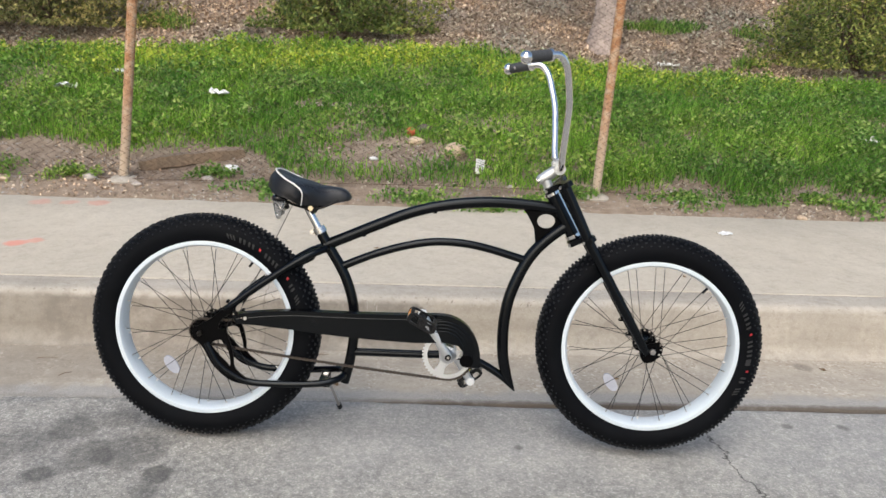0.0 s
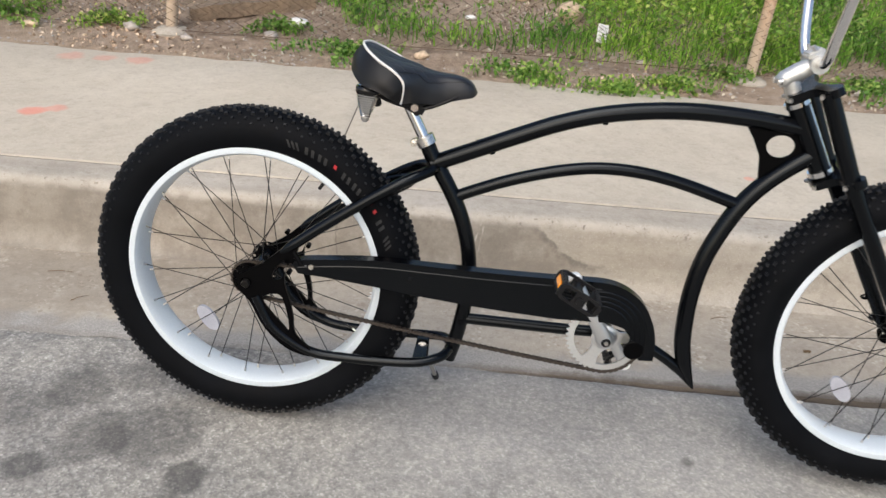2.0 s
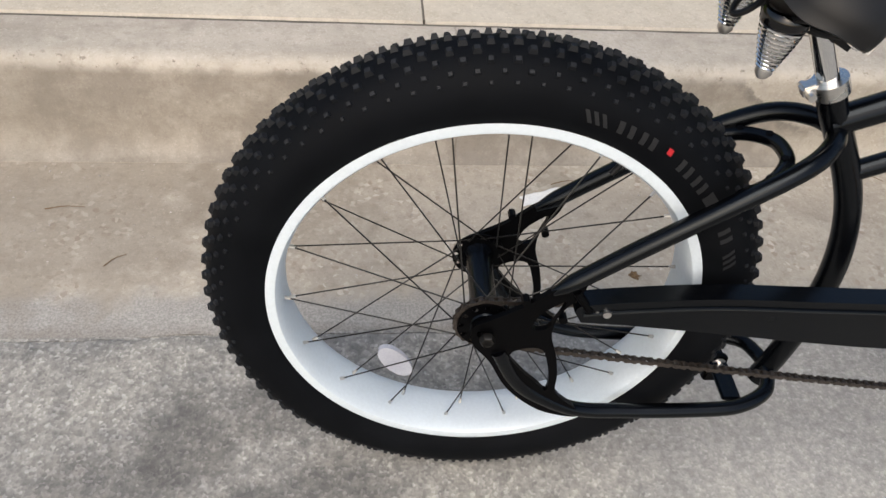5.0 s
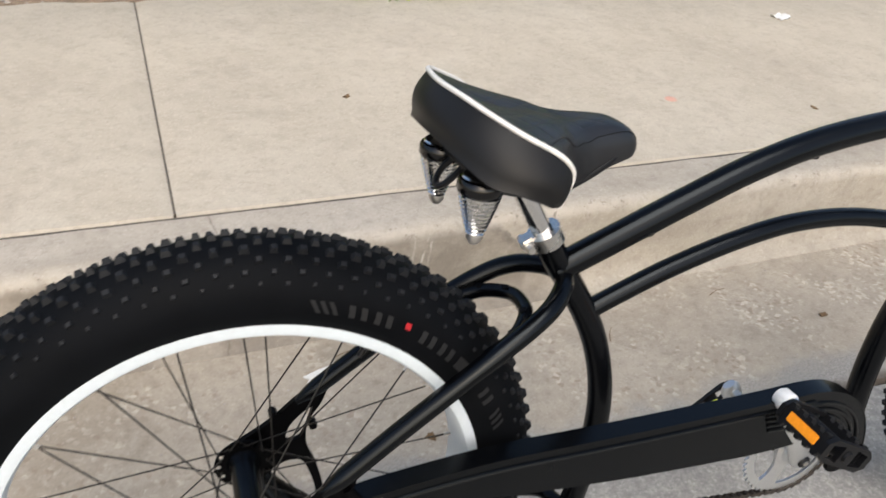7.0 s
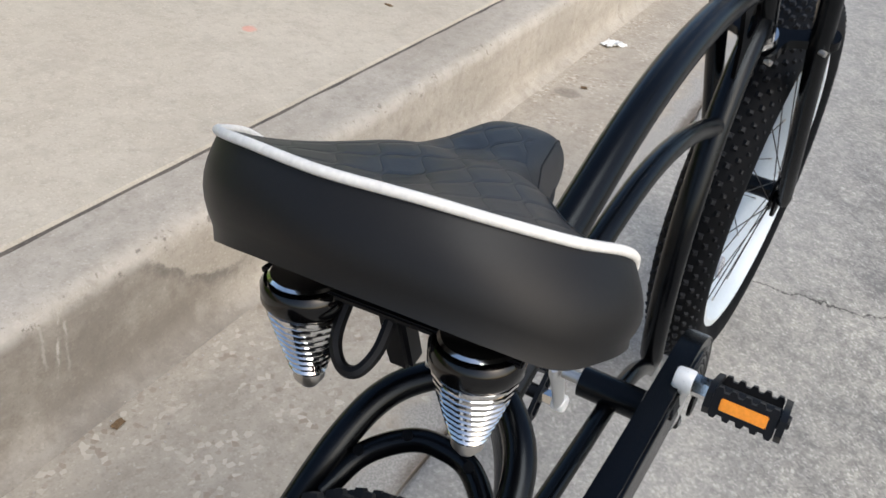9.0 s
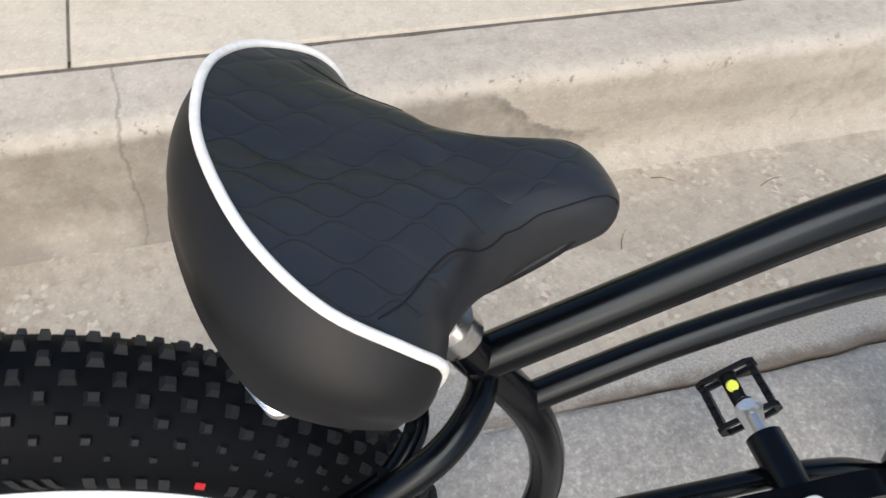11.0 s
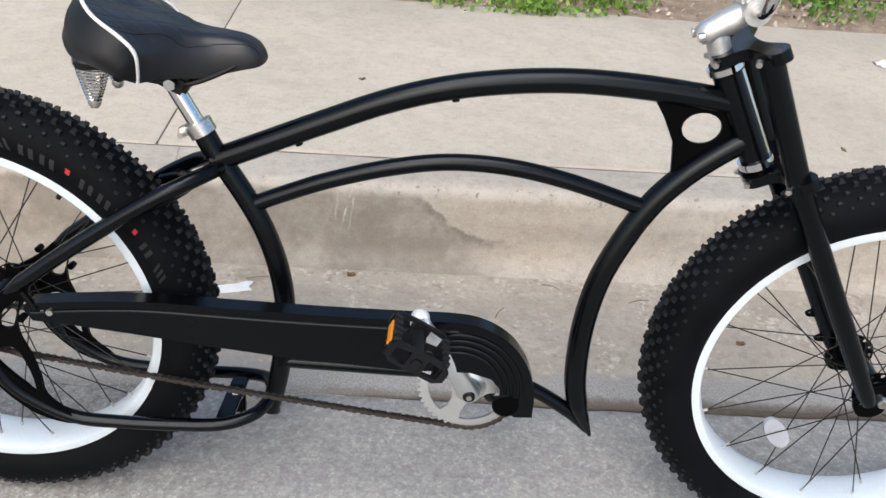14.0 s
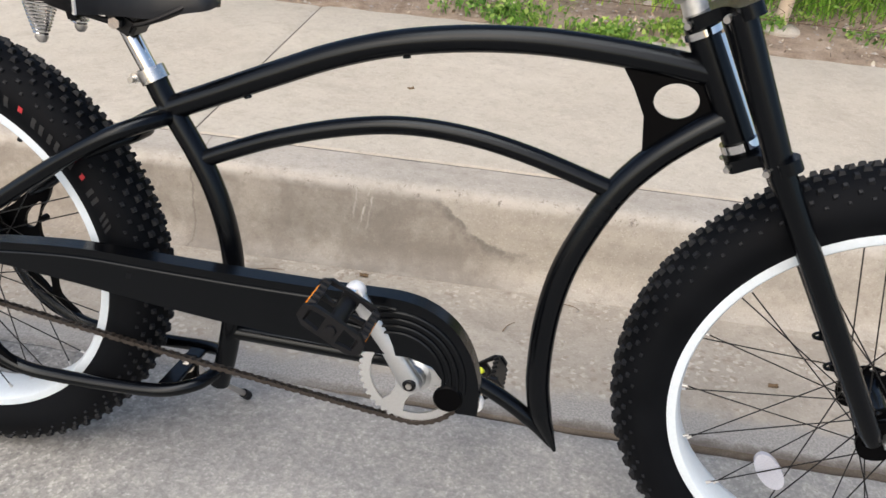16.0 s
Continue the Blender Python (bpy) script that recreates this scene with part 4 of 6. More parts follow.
def build_bars():
    stem = new("stem")
    stem.parent, stem.matrix_basis = BIKE, Matrix.Translation((0.008, 0, 0))
    bm = bmesh.new()
    sweep(bm, curve([(1.084, 0, 0.902), (1.094, 0, 0.909), (1.120, 0, 0.926), (1.149, 0, 0.946)], 5), [0.0130, 0.0190, 0.0205, 0.0185], 24, False, 0.92)
    rod(bm, (1.127, 0, 0.868), (1.106, 0, 0.914), 0.0165, 20)
    part("stem_body", bm, STEMALLOY, stem, "cast alloy stem block")
    bm = bmesh.new()
    rod(bm, (1.149, -0.030, 0.946), (1.149, 0.030, 0.946), 0.0190, 20)
    part("bar_clamp", bm, STEMALLOY, stem, "rounded alloy bar clamp")
    bm = bmesh.new()
    box(bm, (0.034, 0.046, 0.016), pose(1.141, 0, 0.966, 0, -32, 0), 0.004)
    part("clamp_cap", bm, STEMALLOY, stem, "cast alloy clamp cap")
    for y in (-0.016, 0.016):
        bm = bmesh.new()
        rod(bm, (1.137, y, 0.972), (1.131, y, 0.981), 0.0045, 8)
        part("cap_bolt", bm, SATIN, stem)
    for y in (-0.017, 0.017):
        bm = bmesh.new()
        rod(bm, (1.087, y, 0.906), (1.079, y, 0.904), 0.0065, 10)
        part("clamp_bolt", bm, ALLOY, stem)
    half = [(1.150, 0.0, 0.948), (1.149, 0.040, 0.949), (1.147, 0.066, 0.962), (1.145, 0.086, 1.000), (1.146, 0.116, 1.075), (1.145, 0.150, 1.150), (1.134, 0.178, 1.215), (1.121, 0.200, 1.262), (1.098, 0.217, 1.290), (1.062, 0.232, 1.290), (1.010, 0.256, 1.280)]
    bm = tube([(x, -y, z) for x, y, z in half[:0:-1]] + half, 0.0111, 8, 14)
    bars = part("handlebar", bm, CHROME, BIKE, "tall chrome ape-hanger handlebar")
    bars.matrix_basis = Matrix.Translation((0.008, 0, 0))
    for s in (-1, 1):
        bm = bmesh.new()
        a, b = Vector((1.062, s * 0.232, 1.290)), Vector((0.996, s * 0.272, 1.278))
        pts = [a.lerp(b, i / 24) for i in range(25)]
        sweep(bm, pts, [0.0165 + (0.0012 if i % 2 else 0.0) for i in range(25)], 18)
        part("grip", bm, GRIP, bars, "black ribbed rubber grip")
        d = (a - b).normalized()
        bm = bmesh.new()
        rod(bm, a - d * 0.001, a + d * 0.009, 0.0190, 18)
        part("grip_ring", bm, CHROME, bars, "chrome grip ring")
        bm = bmesh.new()
        bmesh.ops.create_uvsphere(bm, u_segments=18, v_segments=12, radius=0.0195, matrix=Matrix.Translation(b - d * 0.006))
        part("grip_knob", bm, CHROME, bars, "rounded chrome grip end")


SEAT_W = 0.95
PIPE_LINE = [(0.2216, 0, 0.883), (0.2290, 0.050, 0.881), (0.2440, 0.086, 0.8735), (0.2690, 0.1135, 0.861), (0.3050, 0.1280, 0.844), (0.3240, 0.1265, 0.824), (0.3240, 0.1200, 0.798), (0.3205, 0.1130, 0.776)]
SKIRT_LINE = [(0.2030, 0, 0.838), (0.2080, 0.046, 0.834), (0.2185, 0.081, 0.825), (0.2370, 0.108, 0.812), (0.2660, 0.1225, 0.807), (0.2960, 0.1235, 0.796), (0.3120, 0.1185, 0.786), (0.3195, 0.1125, 0.776)]
ARCH = [(0, 1), (0.38, 0.985), (0.66, 0.93), (0.86, 0.80), (0.97, 0.60), (1.0, 0.40), (0.98, 0.18), (0.92, 0)]


def both_sides(line):
    """A line given from the middle outwards, carried across the saddle from its right to its left side."""
    return curve([(x, -y * SEAT_W, z) for x, y, z in line[:0:-1]] + [(x, y * SEAT_W, z) for x, y, z in line], 6)


def saddle_arches():
    """Sections of the seat from the waist to the nose: x, half width, top and bottom."""
    rows = ((0.340, 0.084, 0.854, 0.777), (0.356, 0.060, 0.850, 0.778), (0.373, 0.048, 0.849, 0.780), (0.392, 0.041, 0.849, 0.785), (0.415, 0.037, 0.848, 0.792), (0.437, 0.034, 0.845, 0.799), (0.453, 0.029, 0.838, 0.803), (0.463, 0.020, 0.828, 0.807), (0.468, 0.008, 0.819, 0.811))
    return [both_sides([(x, h * w, lo + (hi - lo) * v) for w, v in ARCH]) for x, h, hi, lo in rows]


SEAT_MID = Vector((0.33, 0, 0.83))
SEAT_SKEW = Matrix(((0.889, 0.0135, -0.048), (-0.067, 0.971, 0.033), (-0.013, 0.006, 0.909)))


def seat_set(p, hem=0.0):
    """A point of the cover as the seat has settled: squat, a little skewed on its post, the nose drawn forward."""
    w = min(1, max(0, (p.x - 0.325) / 0.05))
    w = w * w * (3 - 2 * w)
    q = p - SEAT_MID
    q.y *= 1 - 0.03 * (1 - w) * (q.y > 0)
    return SEAT_MID + SEAT_SKEW @ q + Vector((-0.0042, 0.0158, 0.0024)) + Vector((0.0190, 0.0043, -0.0058)) * w + Vector((-0.0057, -0.0147, -0.0031)) * hem


def sheet_part(name, rows, material, parent, label=""):
    bm = bmesh.new()
    vs = [[bm.verts.new(p) for p in row] for row in rows]
    for a, b in zip(vs, vs[1:]):
        for k in range(len(a) - 1):
            bm.faces.new((a[k], a[k + 1], b[k + 1], b[k]))
    bmesh.ops.remove_doubles(bm, verts=bm.verts, dist=1e-5)
    bmesh.ops.recalc_face_normals(bm, faces=bm.faces)
    return part(name, bm, material, parent, label)


def panel_edge(x):
    """Half width of the quilted top panel."""
    return float(np.interp(x, (0.285, 0.310, 0.340, 0.370, 0.395, 0.430, 0.455), (0.112, 0.094, 0.064, 0.043, 0.034, 0.028, 0.022)))


def build_saddle():
    root = new("saddle")
    root.parent = BIKE
    root.matrix_basis = pose(0.246, -0.0195, 0.752, 0, 3.0, 4.5) @ Matrix.Diagonal((1.04, 1.04, 1.0, 1)) @ pose(-0.249, 0, -0.729)
    pipe, hem, arches = both_sides(PIPE_LINE), both_sides(SKIRT_LINE), saddle_arches()
    n = len(pipe)
    mid = Vector((0.33, 0, 0))
    rows = []
    for j in range(9):
        w = j / 8
        row = []
        for p, h in zip(pipe, hem):
            q = p.lerp(h, w)
            out = Vector((q.x - mid.x, q.y, 0)).normalized()
            row.append(q + out * (0.0075 * math.sin(math.pi * min(1, w * 1.1)) * min(1, (p - h).length / 0.03)))
        rows.append(row)
    for inset, lift in ((0.004, -0.0025), (0.012, 0.001), (0.022, 0.010)):
        rows.append([h - Vector((h.x - mid.x, h.y, 0)).normalized() * inset + Vector((0, 0, lift)) for h in hem])
    fade = [min(1, (1 - abs(2 * i / (n - 1) - 1)) / 0.25) for i in range(n)]
    rows = [[seat_set(p, min(1, j / 8) * k) for p, k in zip(row, fade)] for j, row in enumerate(rows)]
    sheet_part("rear_skirt", rows, SKIRT, root, "smooth black vinyl rear skirt")
    under = rows[-1]
    # the cover runs from the piping over the waist to the nose
    half = []
    for i, (p, a) in enumerate(zip(pipe, arches[0])):
        u = abs(2 * i / (n - 1) - 1)
        m = p.lerp(a, 0.5)
        half.append(m + Vector((0, math.copysign(0.002, m.y) * u, 0.001 * math.sin(math.pi * min(1, u * 1.2)) - 0.007 * (1 - u) ** 2)))
    lines = [curve([pipe[i], half[i]] + [a[i] for a in arches], 5) for i in range(n)]
    rows = [[ln[j] for ln in lines] for j in range(len(lines[0]))]
    for row in rows:
        for p in row:
            if p.x < 0.42 and p.z > 0.835:
                p.z -= 0.0035 * math.exp(-(p.y / 0.016) ** 2) * min(1, (0.42 - p.x) / 0.05)
    c = sum(rows[-1], Vector()) / n
    rows.append([c + Vector((0.0015, 0, 0)) for _ in range(n)])
    seat_rows, rows = rows, [[seat_set(p) for p in row] for row in rows]
    sheet_part("cover", rows, VINYL, root, "black quilted vinyl seat cover")
    belly = [[r[0].lerp(r[-1], k / 6) + Vector((0, 0, 0.008 * math.sin(math.pi * k / 6))) for k in range(7)] for r in rows[:-2]]
    rear = [[under[k].lerp(under[-1 - k], j / 6) for j in range(7)] for k in range(n // 2, -1, -1)]
    sheet_part("base_pan", rear + belly, PLASTIC, root, "black plastic base pan")
    part("piping", sweep(bmesh.new(), [seat_set(p) + Vector((-0.0005, 0, 0.0012)) for p in pipe], 0.0028, 10), PIPING, root, "white piping")
    for s in (-1, 1):
        seam = []
        for row in seat_rows[1:-6]:
            side = [p for p in row if p.y * s >= -1e-6 and p.z > 0.79]
            side.sort(key=lambda p: abs(p.y))
            for a, b in zip(side, side[1:]):
                fa, fb = abs(a.y) - panel_edge(a.x), abs(b.y) - panel_edge(b.x)
                if fa <= 0 < fb:
                    seam.append(seat_set(a.lerp(b, fa / (fa - fb))))
                    break
        if len(seam) > 4:
            part("seam", sweep(bmesh.new(), seam, 0.0008, 6), SKIRT, root)
    # underframe and springs
    bm = bmesh.new()
    for s in (-1, 1):
        sweep(bm, curve([(0.250, s * 0.050, 0.802), (0.285, s * 0.035, 0.780), (0.330, s * 0.022, 0.768), (0.370, s * 0.020, 0.770), (0.420, s * 0.018, 0.796), (0.440, s * 0.010, 0.812)], 6), 0.0045, 8)
    part("rail", bm, PLASTIC, root, "black steel saddle rails")
    bm = bmesh.new()
    box(bm, (0.020, 0.150, 0.004), pose(0.252, 0, 0.803), 0.001)
    box(bm, (0.016, 0.016, 0.050), pose(0.262, 0, 0.780, 0, -18, 0), 0.003)
    part("spring_bridge", bm, PLASTIC, root, "black steel spring bridge")
    bm = bmesh.new()
    box(bm, (0.045, 0.050, 0.030), pose(0.345, 0, 0.770, 0, 25, 0), 0.006)
    rod(bm, (0.345, -0.034, 0.770), (0.345, 0.034, 0.770), 0.008, 10)
    clamp = part("saddle_clamp", bm, PLASTIC, root, "black saddle clamp")
    for s in (-1, 1):
        bm = bmesh.new()
        rod(bm, (0.345, s * 0.034, 0.770), (0.345, s * 0.042, 0.770), 0.0085, 6)
        part("clamp_nut", bm, CHROME, clamp, "bright hexagonal nut")
    for s in (-1, 1):
        cx, cy = 0.249, s * 0.050
        bm = bmesh.new()
        lathe(bm, [(0.015, 0.803), (0.0225, 0.804), (0.0245, 0.801), (0.0245, 0.792), (0.0225, 0.789), (0.015, 0.789)], 32, (cx, cy, 0), True, "z")
        collar = part("spring_collar", bm, GLOSS, root, "black spring collar")
        bm = bmesh.new()
        lathe(bm, [(0.0, 0.8030), (0.016, 0.8030), (0.019, 0.8040), (0.0205, 0.8060), (0.019, 0.8075), (0.012, 0.8080), (0, 0.8080)], 28, (cx, cy, 0), False, "z")
        part("spring_cup", bm, CHROME, collar, "chrome spring cup")
        turns, pts = 10, []
        for i in range(turns * 16 + 1):
            t = i / (turns * 16)
            r = 0.0215 - 0.0130 * t ** 1.15
            pts.append((cx + r * math.cos(i * 2 * math.pi / 16), cy + r * math.sin(i * 2 * math.pi / 16), 0.790 - 0.048 * t))
        part("spring", sweep(bmesh.new(), pts, 0.0019, 6), CHROME, root, "chrome conical coil spring")
        bm = bmesh.new()
        lathe(bm, [(0, 0.742), (0.0085, 0.742), (0.009, 0.736), (0.005, 0.730), (0, 0.729)], 14, (cx, cy, 0), False, "z")
        part("spring_cap", bm, SATIN, root, "zinc spring end cap")
    bm = bmesh.new()
    sweep(bm, curve([(0.255, 0.026, 0.800), (0.238, 0.024, 0.782), (0.230, 0.016, 0.772), (0.230, 0.006, 0.772), (0.240, 0.000, 0.782), (0.256, 0.0, 0.800)], 6), 0.0036, 8)
    part("bag_loop", bm, PLASTIC, root, "black bag loop")
    bm = bmesh.new()
    rod(bm, (0.384, 0, 0.690), (0.332, 0, 0.784), 0.0130, 18)
    part("seat_post", bm, CHROME, BIKE, "chrome seat post")
    bm = bmesh.new()
    d = Vector((-0.038, 0, 0.068)).normalized()
    p = Vector((0.3795, 0, 0.7010))
    rod(bm, p, p + d * 0.020, 0.0215, 24)
    clamp = part("seat_clamp", bm, ALLOY, BIKE, "silver seat post clamp")
    bm = bmesh.new()
    box(bm, (0.018, 0.020, 0.016), Matrix.Translation(p + d * 0.010 + Vector((-0.024, 0, -0.006))) @ pose(0, 0, 0, 0, -28, 0), 0.003)
    rod(bm, p + d * 0.010 + Vector((-0.026, -0.020, -0.008)), p + d * 0.010 + Vector((-0.026, 0.016, -0.008)), 0.0048, 10)
    part("clamp_bolt", bm, ALLOY, clamp)


def build_drive():
    # guard over the upper chain run
    y = -0.098
    bm = bmesh.new()
    upper = [(0.108, 0.424), (0.120, 0.436), (0.200, 0.4465), (0.302, 0.4545), (0.420, 0.4540), (0.560, 0.4540), (0.700, 0.4565), (0.790, 0.4590), (0.838, 0.4490), (0.878, 0.4235), (0.906, 0.384), (0.9215, 0.337), (0.9245, 0.285)]
    lower = [(0.894, 0.283), (0.880, 0.296), (0.872, 0.330), (0.850, 0.356), (0.815, 0.366), (0.760, 0.364), (0.700, 0.362), (0.600, 0.366), (0.506, 0.371), (0.400, 0.380), (0.300, 0.391), (0.180, 0.402), (0.120, 0.405)]
    upper = [(p.x, p.z) for p in curve([(x, 0, z) for x, z in upper], 4)]
    slab(bm, upper + lower, y - 0.0015, y + 0.0015)
    guard = part("chain_guard", bm, FRAME, BIKE, "long black steel chain guard", False)
    bm = bmesh.new()
    for (x0, z0), (x1, z1) in zip(upper, upper[1:]):
        a, b, c, d = (bm.verts.new(v) for v in ((x0, y - 0.002, z0), (x1, y - 0.002, z1), (x1, y + 0.026, z1 + 0.001), (x0, y + 0.026, z0 + 0.001)))
        bm.faces.new((a, b, c, d))
    bmesh.ops.remove_doubles(bm, verts=bm.verts, dist=1e-5)
    bmesh.ops.solidify(bm, geom=bm.faces[:], thickness=0.002)
    part("guard_lip", bm, FRAME, guard)
    bm = bmesh.new()
    sweep(bm, curve([(x, y - 0.002, z - 0.016) for x, z in upper[4:29:4]], 4), 0.0028, 8)
    part("guard_crease", bm, FRAME, guard)
    for i in range(4):
        k = 0.020 + 0.011 * i
        pts = []
        for d in np.linspace(0, 1, 22):
            ang = radians(112 - 118 * d)
            r = 0.128 - k
            pts.append((0.795 + r * math.cos(ang) * 0.98, y - 0.0018, 0.330 + r * math.sin(ang)))
        bm = bmesh.new()
        sweep(bm, [(pts[0][0] - 0.05, pts[0][1], pts[0][2] + 0.006)] + pts, 0.0028, 8)
        part("guard_rib", bm, FRAME, guard)
    bm = bmesh.new()
    rod(bm, (0.150, y, 0.424), (0.150, y - 0.006, 0.424), 0.0055, 12)
    rod(bm, (0.138, y, 0.4235), (0.138, y - 0.003, 0.4235), 0.003, 8)
    part("guard_bolt", bm, SATIN, guard, "steel guard bolt")
    bm = bmesh.new()
    lathe(bm, [(0, y - 0.005), (0.020, y - 0.005), (0.0225, y - 0.003), (0.0225, y)], 24, (0.878, 0, 0.307))
    part("guard_boss", bm, PLATE, guard, "round black plastic boss")
    bm = bmesh.new()
    rod(bm, (0.108, -0.092, 0.452), (0.128, y, 0.425), 0.006, 8)
    part("guard_bracket", bm, PLATE, guard)
    # chainring and cranks
    cx, cz, cy = 0.817, 0.315, -0.066
    drive = new("crankset")
    drive.parent = BIKE
    teeth, out = 44, []
    for i in range(teeth * 4):
        r = 0.0865 if i % 4 in (0, 1) else 0.0815
        ang = 2 * math.pi * i / (teeth * 4)
        out.append((cx + r * math.cos(ang), cz + r * math.sin(ang)))
    bm = bmesh.new()
    slab(bm, out, cy - 0.0018, cy + 0.0018, [ring_outline(cx, cz, 0.0685, 48)])
    for i in range(3):
        ang = radians(120 * i + 5)
        arm = [(0.018, -0.022), (0.034, -0.0130), (0.052, -0.0130), (0.0725, -0.021), (0.0725, 0.021), (0.052, 0.0130), (0.034, 0.0130), (0.018, 0.022)]
        slab(bm, [(cx + a * math.cos(ang) - b * math.sin(ang), cz + a * math.sin(ang) + b * math.cos(ang)) for a, b in arm], cy - 0.0023, cy + 0.0023)
    part("chainring", bm, CRANK, drive, "toothed alloy chainring", False)
    bm = bmesh.new()
    lathe(bm, [(0, cy - 0.014), (0.019, cy - 0.014), (0.022, cy - 0.006), (0.029, cy - 0.003), (0.029, cy + 0.004), (0.020, cy + 0.01)], 24, (cx, 0, cz))
    part("spider", bm, CRANK, drive, "round cast alloy spider")
    up = Vector((-0.089, 0, 0.146)).normalized()
    length = 0.171
    for s in (-1, 1):
        d = up * (-s)
        yb, yt = s * 0.084, s * 0.104
        a, b = Vector((cx, yb, cz)), Vector((cx, yt, cz)) + d * length
        bm = bmesh.new()
        sweep(bm, [a - d * 0.016, a - d * 0.008, a, a.lerp(b, 0.2), a.lerp(b, 0.6), b, b + d * 0.009, b + d * 0.014], [0.0070, 0.0105, 0.0115, 0.0102, 0.0088, 0.0088, 0.0072, 0.0040], 18, False, 1.6)
        arm = part("crank_arm", bm, CRANK, drive, "polished alloy crank arm")
        bm = bmesh.new()
        lathe(bm, [(0, yt - s * 0.013), (0.0125, yt - s * 0.013), (0.0150, yt - s * 0.010), (0.0155, yt + s * 0.006), (0.0140, yt + s * 0.009), (0, yt + s * 0.009)], 24, (b.x, 0, b.z))
        part("crank_eye", bm, EYE, arm, "bright pale alloy crank eye")
        bm = bmesh.new()
        lathe(bm, [(0, yb - s * -0.014), (0.0085, yb + s * 0.014), (0.0105, yb + s * 0.012), (0.0105, yb), (0, yb)], 20, (cx, 0, cz))
        part("crank_bolt", bm, PLASTIC, arm, "dark crank bolt")
        bm = bmesh.new()
        lathe(bm, [(0, yb + s * 0.016), (0.005, yb + s * 0.016), (0.005, yb + s * 0.010), (0, yb + s * 0.010)], 6, (cx, 0, cz))
        part("bolt_head", bm, SATIN, arm, "steel bolt head")
        build_pedal(b, s, drive)
    bm = bmesh.new()
    rod(bm, (cx, -0.09, cz), (cx, 0.09, cz), 0.0085, 12)
    part("spindle", bm, SATIN, drive, "steel spindle")


def build_pedal(b, s, parent):
    ped = new("pedal")
    ped.parent = parent
    tilt = 28 if s < 0 else -38
    ped.matrix_basis = Matrix.Translation(b + Vector((0, s * 0.012, 0))) @ pose(0, 0, 0, 0, tilt, 0) @ Matrix.Scale(1.06, 4)
    bm = bmesh.new()
    rod(bm, (0, -s * 0.02, 0), (0, s * 0.018, 0), 0.0085, 12)
    rod(bm, (0, -s * 0.004, 0), (0, s * 0.018, 0), 0.0125, 6)
    part("axle", bm, CHROME, ped, "bright pedal axle")
    w = 0.095
    bm = bmesh.new()
    rod(bm, (0, s * 0.016, 0), (0, s * w, 0), 0.0115, 14)
    part("pedal_body", bm, PLASTIC, ped, "black plastic pedal barrel")
    ends = [(-0.046, -0.008), (-0.034, -0.017), (0.034, -0.017), (0.046, -0.008), (0.046, 0.008), (0.034, 0.017), (-0.034, 0.017), (-0.046, 0.008)]
    for yy in (0.020, 0.093):
        bm = bmesh.new()
        slab(bm, ends, s * yy - 0.0035, s * yy + 0.0035, [[(-0.013, -0.012), (-0.036, -0.009), (-0.036, 0.009), (-0.013, 0.012)], [(0.013, -0.012), (0.036, -0.009), (0.036, 0.009), (0.013, 0.012)]])
        part("cage_plate", bm, PLASTIC, ped)
    for x in (-0.038, 0.038):
        bm = bmesh.new()
        up = []
        for i in range(5):
            c = 0.028 + 0.014 * i
            up += [(c - 0.0045, 0.012), (c - 0.0025, 0.0165), (c + 0.0025, 0.0165), (c + 0.0045, 0.012)]
        ring = [(s * a, b) for a, b in up] + [(s * a, -b) for a, b in up[::-1]]
        rows = [[bm.verts.new((x + dx, a, b)) for a, b in ring] for dx in (-0.005, 0.005)]
        for k in range(len(ring)):
            m = (k + 1) % len(ring)
            bm.faces.new((rows[0][k], rows[0][m], rows[1][m], rows[1][k]))
        half = len(ring) // 2
        for row in rows:
            for k in range(half - 1):
                bm.faces.new((row[k], row[k + 1], row[-2 - k], row[-1 - k]))
        bmesh.ops.recalc_face_normals(bm, faces=bm.faces)
        part("side_bar", bm, PLASTIC, ped, "toothed black plastic side bar", False)
    for x in (-0.0435, 0.0435) if s < 0 else ():
        bm = bmesh.new()
        box(bm, (0.003, 0.048, 0.013), pose(x, s * 0.056, 0), 0.001)
        part("pedal_reflector", bm, AMBER, ped, "amber pedal reflector")
    bm = bmesh.new()
    lathe(bm, [(0, s * 0.100), (0.007, s * 0.100), (0.008, s * 0.097), (0.008, s * 0.092)], 14)
    part("pedal_cap", bm, PLASTIC, ped)
    if s > 0:
        bm = bmesh.new()
        lathe(bm, [(0, 0.0165), (0.0080, 0.0165), (0.0090, 0.0150), (0.0090, 0.008)], 14, (0, 0, 0), False, "z")
        bmesh.ops.transform(bm, matrix=pose(0, 0.076, 0, 30, 8, 0), verts=bm.verts)
        part("pedal_dot", bm, YELLOW, ped, "yellow plastic dot on the pedal barrel")


